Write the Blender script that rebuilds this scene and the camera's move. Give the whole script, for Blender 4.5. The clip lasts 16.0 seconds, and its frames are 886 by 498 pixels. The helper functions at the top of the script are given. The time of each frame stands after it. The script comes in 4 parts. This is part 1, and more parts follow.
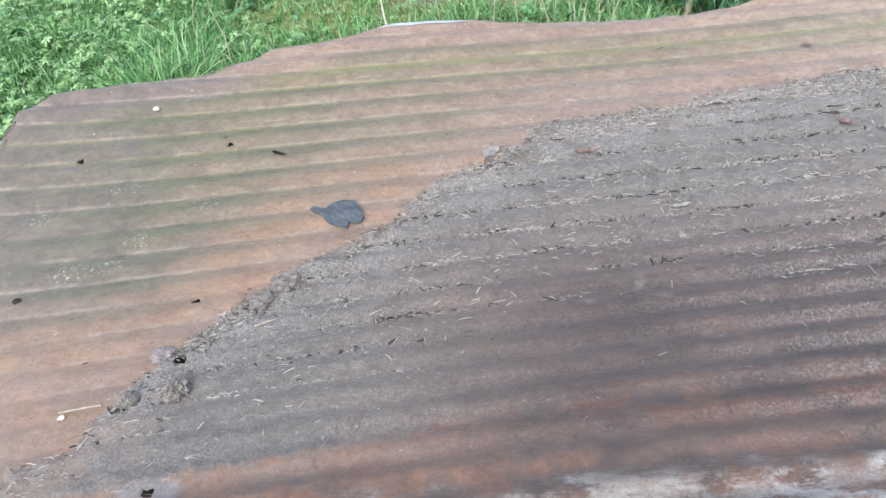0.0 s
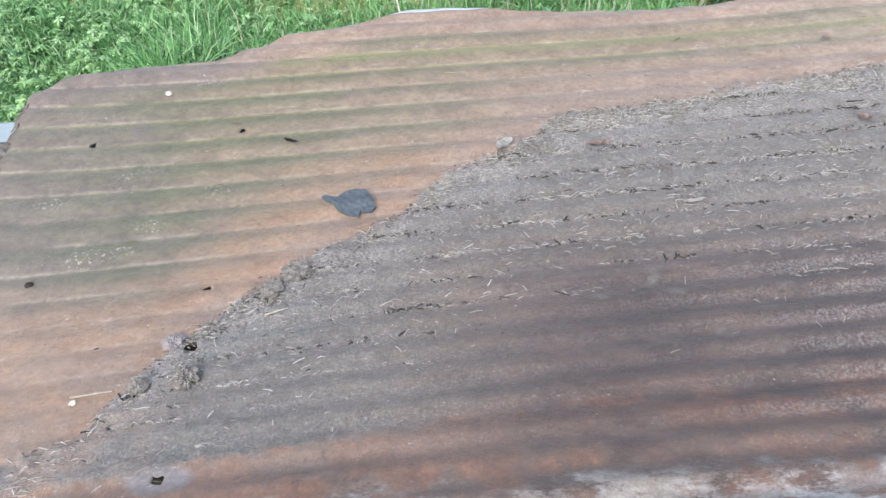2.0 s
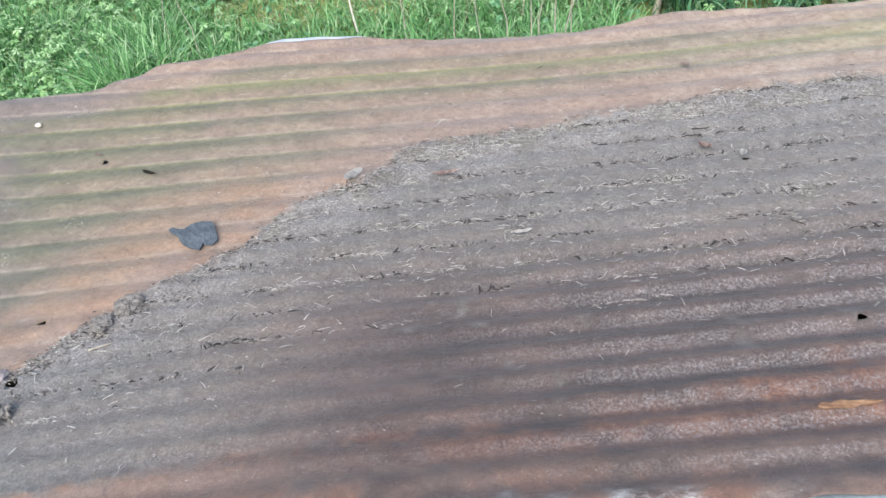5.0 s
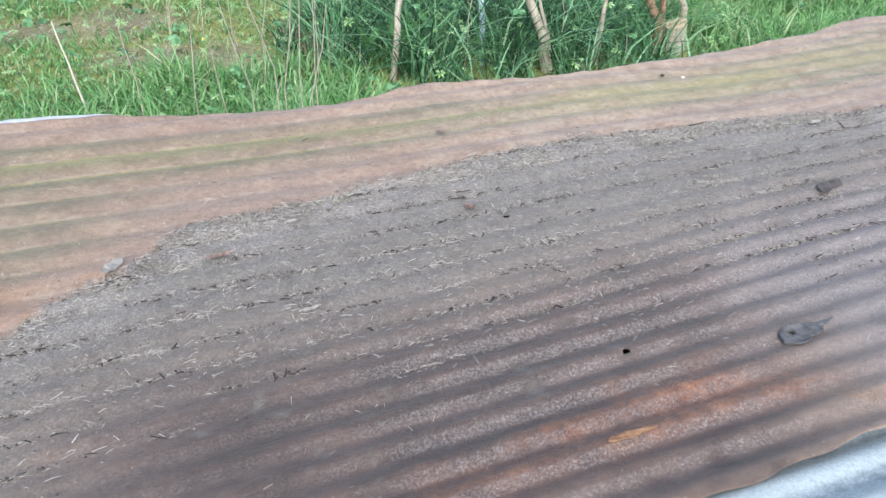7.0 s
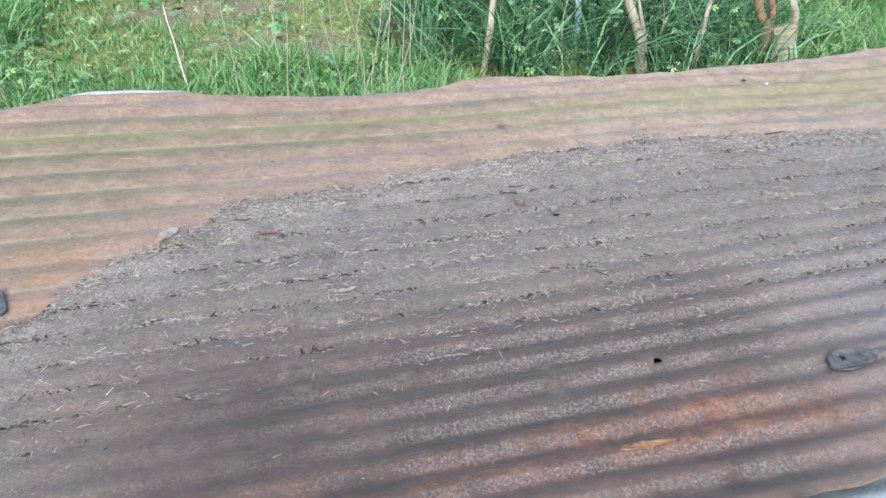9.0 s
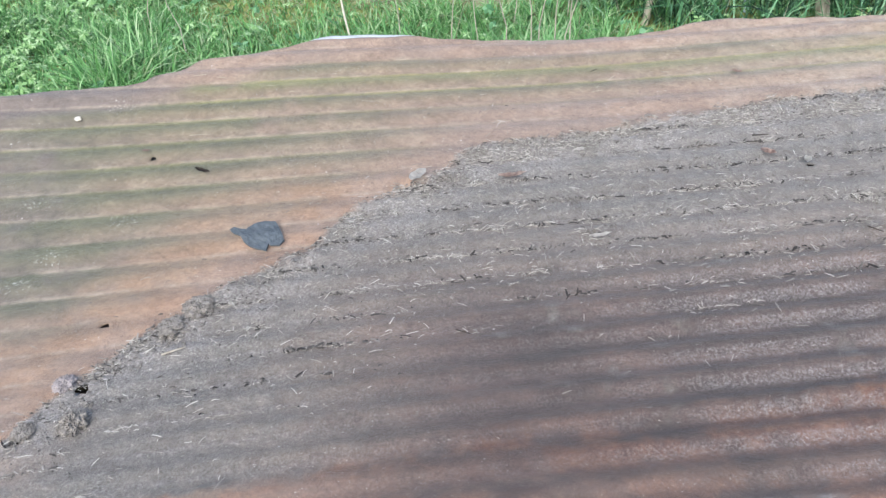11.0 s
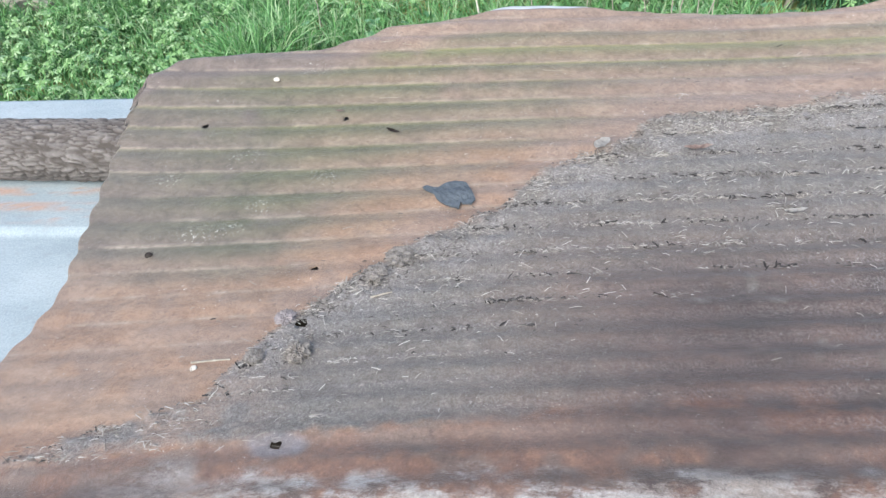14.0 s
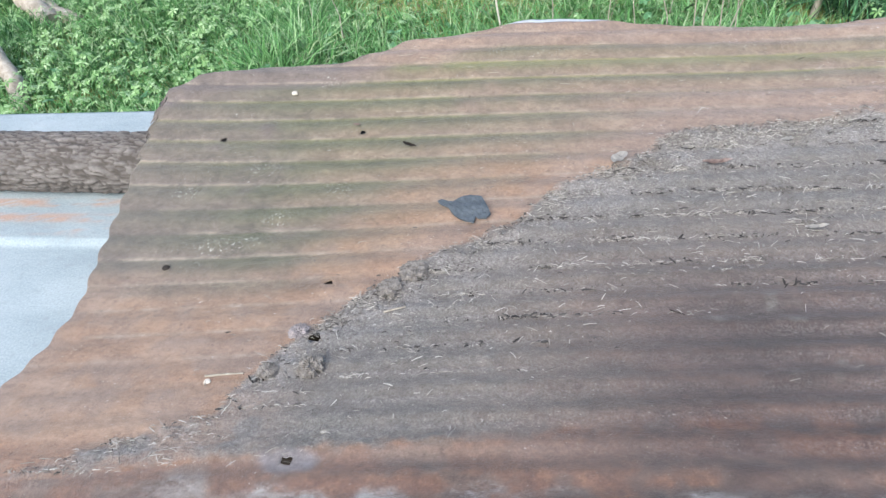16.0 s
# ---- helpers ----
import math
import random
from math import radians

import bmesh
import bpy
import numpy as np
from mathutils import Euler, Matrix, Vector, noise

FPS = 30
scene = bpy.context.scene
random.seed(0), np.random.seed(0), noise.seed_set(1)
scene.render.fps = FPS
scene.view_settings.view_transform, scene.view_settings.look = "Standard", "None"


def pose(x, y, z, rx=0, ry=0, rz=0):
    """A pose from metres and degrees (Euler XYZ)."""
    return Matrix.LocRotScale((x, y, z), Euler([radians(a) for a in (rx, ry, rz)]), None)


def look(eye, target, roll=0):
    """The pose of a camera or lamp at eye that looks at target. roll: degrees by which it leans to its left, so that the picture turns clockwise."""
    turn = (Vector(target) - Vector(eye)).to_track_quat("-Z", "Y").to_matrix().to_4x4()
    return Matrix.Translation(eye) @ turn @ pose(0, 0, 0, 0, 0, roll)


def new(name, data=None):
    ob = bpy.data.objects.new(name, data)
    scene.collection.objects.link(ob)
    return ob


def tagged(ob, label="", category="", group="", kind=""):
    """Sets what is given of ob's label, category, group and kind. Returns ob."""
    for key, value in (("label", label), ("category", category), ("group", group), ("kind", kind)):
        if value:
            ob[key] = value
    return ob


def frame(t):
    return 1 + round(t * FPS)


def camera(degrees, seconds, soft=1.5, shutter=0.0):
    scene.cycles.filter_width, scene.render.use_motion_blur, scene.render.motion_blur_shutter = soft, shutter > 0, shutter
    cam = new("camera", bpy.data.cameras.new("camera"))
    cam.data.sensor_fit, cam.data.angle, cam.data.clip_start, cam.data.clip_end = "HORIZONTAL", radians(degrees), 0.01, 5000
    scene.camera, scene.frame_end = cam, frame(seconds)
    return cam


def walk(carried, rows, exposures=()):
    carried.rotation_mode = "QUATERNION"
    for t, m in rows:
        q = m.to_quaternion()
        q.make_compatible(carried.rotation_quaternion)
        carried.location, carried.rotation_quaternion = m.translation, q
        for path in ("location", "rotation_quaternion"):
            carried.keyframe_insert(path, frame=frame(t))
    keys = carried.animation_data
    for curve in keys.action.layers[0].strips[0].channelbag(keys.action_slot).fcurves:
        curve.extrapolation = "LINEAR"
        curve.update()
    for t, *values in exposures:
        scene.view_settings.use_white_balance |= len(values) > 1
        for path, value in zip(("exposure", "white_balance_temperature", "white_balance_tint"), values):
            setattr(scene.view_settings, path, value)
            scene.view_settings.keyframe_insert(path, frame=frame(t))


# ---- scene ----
cam = camera(64.0, 16.0, 1.4)
PATH = [
    (0, (0.016, -0.004, 1.736), (-0.111, 1.53, 0.458), -6.8),
    (0.5, (0.032, 0.006, 1.734), (-0.072, 1.536, 0.45), -6.8),
    (1, (0.025, 0.001, 1.733), (-0.086, 1.518, 0.434), -6.3),
    (1.5, (0.033, 0.005, 1.734), (-0.078, 1.528, 0.441), -6.4),
    (2, (0.012, 0.005, 1.74), (-0.141, 1.511, 0.433), -6.5),
    (2.5, (-0.001, -0.016, 1.747), (-0.228, 1.494, 0.456), -6.9),
    (3, (-0.005, -0.033, 1.759), (-0.287, 1.474, 0.475), -8.0),
    (3.2, (-0.001, -0.031, 1.759), (-0.277, 1.47, 0.466), -8.5),
    (5.3, (0.262, 0.02, 1.78), (0.206, 1.528, 0.468), -5.4),
    (5.5, (0.262, 0.025, 1.783), (0.295, 1.56, 0.501), -4.5),
    (6, (0.177, 0.076, 1.773), (0.494, 1.587, 0.502), -0.5),
    (6.5, (0.141, 0.075, 1.767), (0.715, 1.534, 0.526), 2.9),
    (7, (0.212, 0.045, 1.785), (0.758, 1.553, 0.591), 3.0),
    (7.5, (0.347, 0.007, 1.793), (0.856, 1.56, 0.641), 2.3),
    (8, (0.421, 0.005, 1.792), (0.976, 1.555, 0.657), 1.4),
    (8.5, (0.366, 0.008, 1.794), (0.85, 1.57, 0.643), 2.2),
    (9, (0.281, 0.023, 1.78), (0.589, 1.586, 0.57), 2.1),
    (9.5, (0.226, 0.026, 1.771), (0.426, 1.58, 0.527), 0.3),
    (10, (0.167, 0.038, 1.767), (0.251, 1.575, 0.49), -1.5),
    (10.2, (0.148, 0.046, 1.763), (0.208, 1.572, 0.471), -1.9),
    (12.3, (0.014, -0.007, 1.765), (-0.204, 1.494, 0.461), -5.8),
    (12.5, (0.006, -0.011, 1.765), (-0.237, 1.471, 0.443), -6.0),
    (13, (-0.002, -0.025, 1.772), (-0.283, 1.46, 0.462), -6.3),
    (13.5, (-0.011, -0.039, 1.78), (-0.342, 1.449, 0.485), -7.7),
    (14, (-0.05, -0.022, 1.77), (-0.35, 1.454, 0.454), -6.9),
    (14.5, (-0.109, -0.001, 1.765), (-0.302, 1.482, 0.436), -6.5),
    (15, (-0.126, -0.011, 1.772), (-0.322, 1.48, 0.454), -5.8),
    (15.5, (-0.075, -0.021, 1.783), (-0.399, 1.49, 0.514), -6.9),
    (16, (-0.04, -0.013, 1.773), (-0.401, 1.472, 0.482), -8.0),
]
walk(cam, [(t, look(eye, target, roll)) for t, eye, target, roll in PATH], [(0, 1.12, 6350, 8), (2, 1.11, 6350, 8), (13.2, 1.1, 6350, 8), (14.5, 1.04, 6350, 8), (16, 1.04, 6350, 8)])

# ---- world and light: bright overcast sky, soft sun from behind the camera ----
GROUND = -0.25
world = bpy.data.worlds.new("overcast")
scene.world = world
world.use_nodes = True
wn = world.node_tree
sky = wn.nodes.new("ShaderNodeTexSky")
sky.sky_type, sky.sun_disc = "NISHITA", False
sky.sun_elevation, sky.sun_rotation = radians(45), radians(197)
sky.air_density, sky.dust_density, sky.ozone_density = 1.0, 2.5, 1.0
wn.links.new(sky.outputs[0], wn.nodes["Background"].inputs[0])
wn.nodes["Background"].inputs[1].default_value = 0.15
sun_data = bpy.data.lights.new("sun", "SUN")
sun_data.energy, sun_data.angle, sun_data.color = 1.5, radians(50), (1.0, 0.985, 0.96)
sun = new("sun", sun_data)
sun.matrix_world = look((-1.5, -5.0, 5.2), (0, 0, 0))


# ---- small helpers ----
def part(name, bm, material, parent=None, label=""):
    me = bpy.data.meshes.new(name)
    bm.to_mesh(me)
    bm.free()
    me.materials.append(material)
    ob = new(name, me)
    ob.parent = parent
    if label:
        ob["label"] = label
    return ob


def raw(name, verts, faces, material, smooth=True):
    """A mesh object from arrays of points and faces."""
    me = bpy.data.meshes.new(name)
    me.from_pydata([tuple(v) for v in np.asarray(verts, float).tolist()], [], faces)
    me.materials.append(material)
    if smooth:
        me.polygons.foreach_set("use_smooth", [True] * len(me.polygons))
    me.update()
    return new(name, me)


def hash2(i, j, seed):
    n = (i.astype(np.int64) * 374761393 + j.astype(np.int64) * 668265263 + seed * 1274126177) & 0x7FFFFFFF
    n = ((n ^ (n >> 13)) * 1103515245) & 0x7FFFFFFF
    n = ((n ^ (n >> 16)) * 12345679) & 0x7FFFFFFF
    return (n & 0xFFFF) / 65535.0


def vnoise(x, y, seed=0):
    """Smooth value noise, 0 to 1."""
    i, j = np.floor(x), np.floor(y)
    u, v = x - i, y - j
    u, v = u * u * (3 - 2 * u), v * v * (3 - 2 * v)
    a, b = hash2(i, j, seed), hash2(i + 1, j, seed)
    c, d = hash2(i, j + 1, seed), hash2(i + 1, j + 1, seed)
    return (a * (1 - u) + b * u) * (1 - v) + (c * (1 - u) + d * u) * v


def fbm(x, y, seed=0, octaves=4):
    total, amp, norm = 0.0, 1.0, 0.0
    for o in range(octaves):
        total = total + amp * vnoise(x * 2 ** o + 17 * o, y * 2 ** o - 9 * o, seed + o)
        norm += amp
        amp *= 0.55
    return total / norm


def smooth(a, b, v):
    s = np.clip((v - a) / (b - a), 0, 1)
    return s * s * (3 - 2 * s)


class Nodes:
    """A short way to write a procedural material."""

    def __init__(self, name, roughness=0.85, specular=0.25, metallic=0.0):
        self.mat = bpy.data.materials.new(name)
        self.mat.use_nodes = True
        self.t = self.mat.node_tree
        self.out = self.t.nodes["Principled BSDF"]
        self.out.inputs["Roughness"].default_value = roughness
        self.out.inputs["Specular IOR Level"].default_value = specular
        self.out.inputs["Metallic"].default_value = metallic

    def add(self, kind, **settings):
        n = self.t.nodes.new(kind)
        for k, v in settings.items():
            setattr(n, k, v)
        return n

    def put(self, socket, value):
        if isinstance(value, bpy.types.NodeSocket):
            self.t.links.new(value, socket)
        elif isinstance(value, tuple) and len(value) == 3 and socket.type == "RGBA":
            socket.default_value = (*value, 1)
        else:
            socket.default_value = value

    def coords(self, scale=(1, 1, 1)):
        c, m = self.add("ShaderNodeTexCoord"), self.add("ShaderNodeMapping")
        m.inputs["Scale"].default_value = scale
        self.t.links.new(c.outputs["Object"], m.inputs["Vector"])
        return m.outputs[0]

    def noise(self, scale, detail=4, rough=0.6, stretch=(1, 1, 1)):
        n = self.add("ShaderNodeTexNoise")
        self.put(n.inputs["Vector"], self.coords(stretch))
        n.inputs["Scale"].default_value, n.inputs["Detail"].default_value = scale, detail
        n.inputs["Roughness"].default_value = rough
        return n.outputs["Fac"]

    def ramp(self, fac, *stops):
        r = self.add("ShaderNodeValToRGB")
        while len(r.color_ramp.elements) < len(stops):
            r.color_ramp.elements.new(0.5)
        for e, (p, c) in zip(r.color_ramp.elements, stops):
            e.position, e.color = p, (*c, 1) if isinstance(c, tuple) else (c, c, c, 1)
        self.put(r.inputs[0], fac)
        return r.outputs[0]

    def mix(self, fac, a, b, blend="MIX"):
        m = self.add("ShaderNodeMix", data_type="RGBA", blend_type=blend)
        self.put(m.inputs[0], fac)
        self.put(m.inputs[6], a)
        self.put(m.inputs[7], b)
        return m.outputs[2]

    def math(self, op, a, b=0.0):
        m = self.add("ShaderNodeMath", operation=op)
        self.put(m.inputs[0], a)
        self.put(m.inputs[1], b)
        return m.outputs[0]

    def attr(self, name):
        return self.add("ShaderNodeAttribute", attribute_name=name).outputs["Fac"]

    def island(self):
        return self.add("ShaderNodeNewGeometry").outputs["Random Per Island"]

    def bump(self, height, strength=0.4, distance=0.002):
        b = self.add("ShaderNodeBump")
        b.inputs["Strength"].default_value, b.inputs["Distance"].default_value = strength, distance
        self.put(b.inputs["Height"], height)
        self.t.links.new(b.outputs[0], self.out.inputs["Normal"])

    def color(self, value):
        self.put(self.out.inputs["Base Color"], value)
        return self.mat


# ---- materials ----
def rusted_iron():
    n = Nodes("rusted_corrugated_iron", 0.62, 0.45)
    n.out.inputs["Sheen Weight"].default_value = 0.16
    n.out.inputs["Sheen Roughness"].default_value = 0.5
    n.out.inputs["Sheen Tint"].default_value = (1.0, 0.94, 0.9, 1)
    big, mid, grain = n.noise(7, 5), n.noise(34, 7, 0.7, (0.6, 1, 1)), n.noise(300, 6, 0.8)
    blot = n.noise(15, 6, 0.72, (0.5, 1.2, 1))
    rust = n.ramp(mid, (0.34, (0.195, 0.137, 0.104)), (0.5, (0.26, 0.184, 0.139)), (0.66, (0.325, 0.24, 0.185)))
    rust = n.mix(n.ramp(big, (0.4, 0.0), (0.62, 0.6)), rust, (0.225, 0.17, 0.14))
    orange = n.ramp(blot, (0.36, (0.21, 0.126, 0.08)), (0.5, (0.295, 0.182, 0.116)), (0.64, (0.37, 0.246, 0.166)))
    rust = n.mix(n.attr("dull"), rust, n.ramp(mid, (0.3, (0.105, 0.088, 0.078)), (0.7, (0.185, 0.15, 0.13))))
    rust = n.mix(n.attr("orange"), rust, orange)
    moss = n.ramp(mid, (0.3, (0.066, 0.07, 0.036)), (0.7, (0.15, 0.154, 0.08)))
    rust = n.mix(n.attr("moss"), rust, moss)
    rust = n.mix(n.math("MULTIPLY", n.attr("thread"), n.ramp(mid, (0.38, 0.05), (0.6, 0.8))), rust, (0.37, 0.31, 0.24))
    rust = n.mix(n.attr("lime"), rust, (0.26, 0.255, 0.09))
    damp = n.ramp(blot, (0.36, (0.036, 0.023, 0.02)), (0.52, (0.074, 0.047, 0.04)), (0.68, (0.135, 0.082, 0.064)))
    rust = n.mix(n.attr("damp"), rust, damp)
    rust = n.mix(n.attr("lilac_sheen"), rust, n.ramp(blot, (0.36, (0.13, 0.115, 0.118)), (0.64, (0.215, 0.19, 0.19))))
    rust = n.mix(n.attr("ember"), rust, n.ramp(n.noise(55, 7, 0.75), (0.36, (0.105, 0.042, 0.027)), (0.52, (0.21, 0.088, 0.046)), (0.66, (0.34, 0.165, 0.088))))
    soil = n.ramp(grain, (0.36, (0.098, 0.088, 0.076)), (0.5, (0.158, 0.144, 0.125)), (0.64, (0.262, 0.243, 0.215)))
    soil = n.mix(n.ramp(n.noise(42, 4, 0.6), (0.5, 0.0), (0.62, 0.6)), soil, (0.1, 0.083, 0.075))
    soil = n.mix(n.ramp(n.noise(9, 4, 0.6, (0.6, 1, 1)), (0.45, 0.0), (0.65, 0.55)), soil, (0.16, 0.138, 0.118))
    soil = n.mix(n.math("MULTIPLY", n.attr("pale"), n.ramp(n.noise(60, 5, 0.7), (0.4, 0.2), (0.6, 1.0))), soil, n.ramp(grain, (0.38, (0.14, 0.125, 0.11)), (0.6, (0.34, 0.315, 0.28))))
    col = n.mix(n.attr("dirt"), rust, soil)
    fuzz = n.ramp(grain, (0.42, (0.14, 0.123, 0.117)), (0.62, (0.37, 0.348, 0.336)))
    col = n.mix(n.math("MULTIPLY", n.attr("fuzz"), n.ramp(grain, (0.4, 0.0), (0.66, 0.9))), col, fuzz)
    zinc = n.ramp(blot, (0.35, (0.3, 0.25, 0.21)), (0.6, (0.47, 0.455, 0.435)))
    zfac = n.math("MULTIPLY", n.attr("zinc"), n.ramp(n.noise(30, 7, 0.78, (0.5, 1, 1)), (0.44, 0.0), (0.56, 0.9)))
    col = n.mix(zfac, col, zinc)
    col = n.mix(n.attr("lead"), col, (0.2, 0.19, 0.195))
    fleck = n.ramp(n.noise(330, 3, 0.55, (0.7, 1, 1)), (0.67, 0.0), (0.71, 0.85))
    col = n.mix(n.math("MULTIPLY", fleck, n.attr("fleck")), col, (0.58, 0.57, 0.52))
    speck = n.ramp(n.noise(230, 4, 0.6), (0.585, 0.0), (0.635, 0.7))
    col = n.mix(n.math("MULTIPLY", speck, n.attr("lichen")), col, (0.56, 0.55, 0.48))
    col = n.mix(n.math("ADD", 0.32, n.math("MULTIPLY", n.math("MAXIMUM", n.attr("dirt"), n.attr("damp")), 0.16)), col, n.ramp(n.noise(430, 5, 0.8), (0.34, 0.2), (0.5, 0.5), (0.66, 0.82)), "OVERLAY")
    col = n.mix(0.4, col, n.ramp(n.noise(120, 6, 0.75, (0.7, 1, 1)), (0.36, 0.26), (0.5, 0.5), (0.64, 0.74)), "OVERLAY")
    pit = n.ramp(n.noise(95, 4, 0.7), (0.30, 0.5), (0.38, 0.0))
    col = n.mix(pit, col, (0.06, 0.04, 0.034))
    n.bump(n.math("ADD", grain, n.math("MULTIPLY", mid, 0.8)), 0.85, 0.0026)
    return n.color(col)


def galvanised():
    n = Nodes("weathered_galvanised_steel", 0.7, 0.3, 0.0)
    a, b = n.noise(9, 5, 0.6, (0.4, 1, 1)), n.noise(60, 4, 0.7)
    col = n.ramp(a, (0.3, (0.27, 0.325, 0.345)), (0.6, (0.36, 0.415, 0.43)), (0.8, (0.43, 0.475, 0.485)))
    col = n.mix(n.ramp(b, (0.58, 0.0), (0.68, 0.55)), col, (0.24, 0.265, 0.27))
    col = n.mix(n.attr("rust"), col, (0.42, 0.28, 0.205))
    col = n.mix(n.attr("rib_shade"), col, n.ramp(b, (0.35, (0.12, 0.155, 0.18)), (0.65, (0.25, 0.3, 0.33))))
    col = n.mix(0.35, col, n.ramp(n.noise(240, 5, 0.75), (0.34, 0.25), (0.66, 0.78)), "OVERLAY")
    n.bump(b, 0.35, 0.0015)
    return n.color(col)


def simple(name, dark, light, scale=40, rough=0.85, strength=0.5, distance=0.003, stretch=(1, 1, 1), spec=0.25):
    n = Nodes(name, rough, spec)
    f = n.noise(scale, 5, 0.65, stretch)
    n.bump(f, strength, distance)
    return n.color(n.ramp(f, (0.32, dark), (0.68, light)))


def islands(name, *colours, rough=0.7):
    """Each blade, leaf or crumb takes a colour of its own from the range."""
    n = Nodes(name, rough, 0.3)
    stops = [(i / max(1, len(colours) - 1), c) for i, c in enumerate(colours)]
    col = n.ramp(n.island(), *stops)
    n.color(n.mix(n.math("MULTIPLY", n.noise(30, 3), 0.35), col, tuple(c * 0.5 for c in colours[0])))
    return n.mat


RUST, ZINC = rusted_iron(), galvanised()
BITUMEN = simple("grey_black_bitumen_felt", (0.06, 0.07, 0.08), (0.105, 0.122, 0.135), 120, 0.6, 0.35)
MUD = simple("grey_mud_flake", (0.065, 0.066, 0.069), (0.15, 0.15, 0.155), 90, 0.9, 0.7)
DUSTY = simple("dusty_black_felt", (0.045, 0.042, 0.041), (0.12, 0.112, 0.108), 90, 0.9, 0.7)
PALE_BARK = simple("weathered_pale_bark", (0.2, 0.18, 0.14), (0.5, 0.46, 0.38), 22, 0.9, 0.6, 0.006, (1, 1, 0.25))
ORANGE_BARK = simple("smooth_orange_brown_bark", (0.15, 0.095, 0.062), (0.34, 0.215, 0.145), 14, 0.8, 0.4)
BARE_WOOD = simple("bleached_barkless_wood", (0.26, 0.22, 0.175), (0.5, 0.45, 0.38), 22, 0.9, 0.6, 0.006, (1, 1, 0.25))
CUT_WOOD = simple("sawn_pale_wood", (0.36, 0.27, 0.18), (0.58, 0.47, 0.34), 18, 0.85, 0.3)
SPLINTER = simple("orange_split_wood", (0.12, 0.06, 0.035), (0.35, 0.21, 0.12), 130, 0.85, 0.4, 0.002, (0.2, 1, 1))
CLOD = simple("crumbly_grey_soil", (0.09, 0.078, 0.067), (0.3, 0.272, 0.24), 160, 0.95, 0.9)
DEAD_LEAF = simple("dry_brown_leaf", (0.2, 0.135, 0.115), (0.5, 0.39, 0.34), 90, 0.8, 0.4)
GREY_LEAF = simple("bleached_grey_leaf", (0.4, 0.38, 0.345), (0.6, 0.575, 0.53), 90, 0.85, 0.4)
SHELL = simple("bleached_snail_shell", (0.5, 0.44, 0.36), (0.8, 0.76, 0.68), 120, 0.5, 0.2)
STONE = simple("pinkish_grey_stone", (0.16, 0.14, 0.135), (0.34, 0.3, 0.29), 60, 0.8, 0.5)
CHAR = simple("dark_chip", (0.02, 0.017, 0.015), (0.075, 0.06, 0.05), 150, 0.85, 0.5)
TIMBER = simple("weathered_grey_timber", (0.16, 0.13, 0.1), (0.32, 0.28, 0.23), 20, 0.9, 0.4, 0.002, (0.15, 1, 1))
# Near-black colour that stands in for the shade behind the sheet's holes.
HOLE_DARK = simple("hole_backing_dark", (0.018, 0.014, 0.012), (0.05, 0.04, 0.034), 20, 0.9, 0.4, 0.002, (0.15, 1, 1))
PALE_STALK = simple("bleached_stalk", (0.45, 0.41, 0.34), (0.68, 0.64, 0.56), 60, 0.85, 0.3)
STALK = simple("dry_straw_stalk", (0.25, 0.22, 0.175), (0.46, 0.42, 0.35), 60, 0.85, 0.3)
BLUE = simple("faded_blue_plastic_pipe", (0.2, 0.3, 0.36), (0.42, 0.52, 0.57), 12, 0.6, 0.2)
WHITE = simple("chalky_white_sheet_metal", (0.62, 0.64, 0.64), (0.8, 0.82, 0.82), 25, 0.6, 0.2)
STRAW = islands("pale_straw_and_grass_debris", (0.13, 0.115, 0.1), (0.3, 0.275, 0.24), (0.46, 0.43, 0.38), (0.64, 0.61, 0.55))
CRUMB = islands("dark_soil_and_leaf_crumbs", (0.08, 0.07, 0.062), (0.15, 0.135, 0.12), (0.24, 0.22, 0.197), (0.36, 0.335, 0.305))
DARK_CRUMB = islands("dark_rotted_leaf_crumbs", (0.025, 0.022, 0.02), (0.055, 0.048, 0.042), (0.1, 0.09, 0.08), (0.22, 0.2, 0.18))
GRASS = islands("fresh_green_grass", (0.055, 0.15, 0.045), (0.1, 0.265, 0.075), (0.15, 0.35, 0.11), (0.235, 0.44, 0.185), (0.39, 0.5, 0.29))
# The darkest stops paint in the shade of the gaps between blades.
DEEP_GRASS = islands("shaded_blue_green_grass", (0.01, 0.034, 0.018), (0.028, 0.095, 0.042), (0.065, 0.19, 0.08), (0.13, 0.32, 0.14), (0.31, 0.51, 0.31))
HAY = islands("dry_straw_grass", (0.14, 0.11, 0.07), (0.34, 0.3, 0.19), (0.54, 0.5, 0.37))
WEED = islands("light_green_weed_leaves", (0.14, 0.28, 0.09), (0.26, 0.45, 0.17), (0.45, 0.6, 0.34))
HERB = islands("mid_green_herb_leaves", (0.05, 0.14, 0.055), (0.1, 0.25, 0.1), (0.2, 0.38, 0.2))
DOCK = islands("broad_dock_leaves", (0.06, 0.17, 0.05), (0.12, 0.27, 0.085))
FLOWER = islands("small_yellow_flowers", (0.6, 0.42, 0.02), (0.75, 0.6, 0.05))


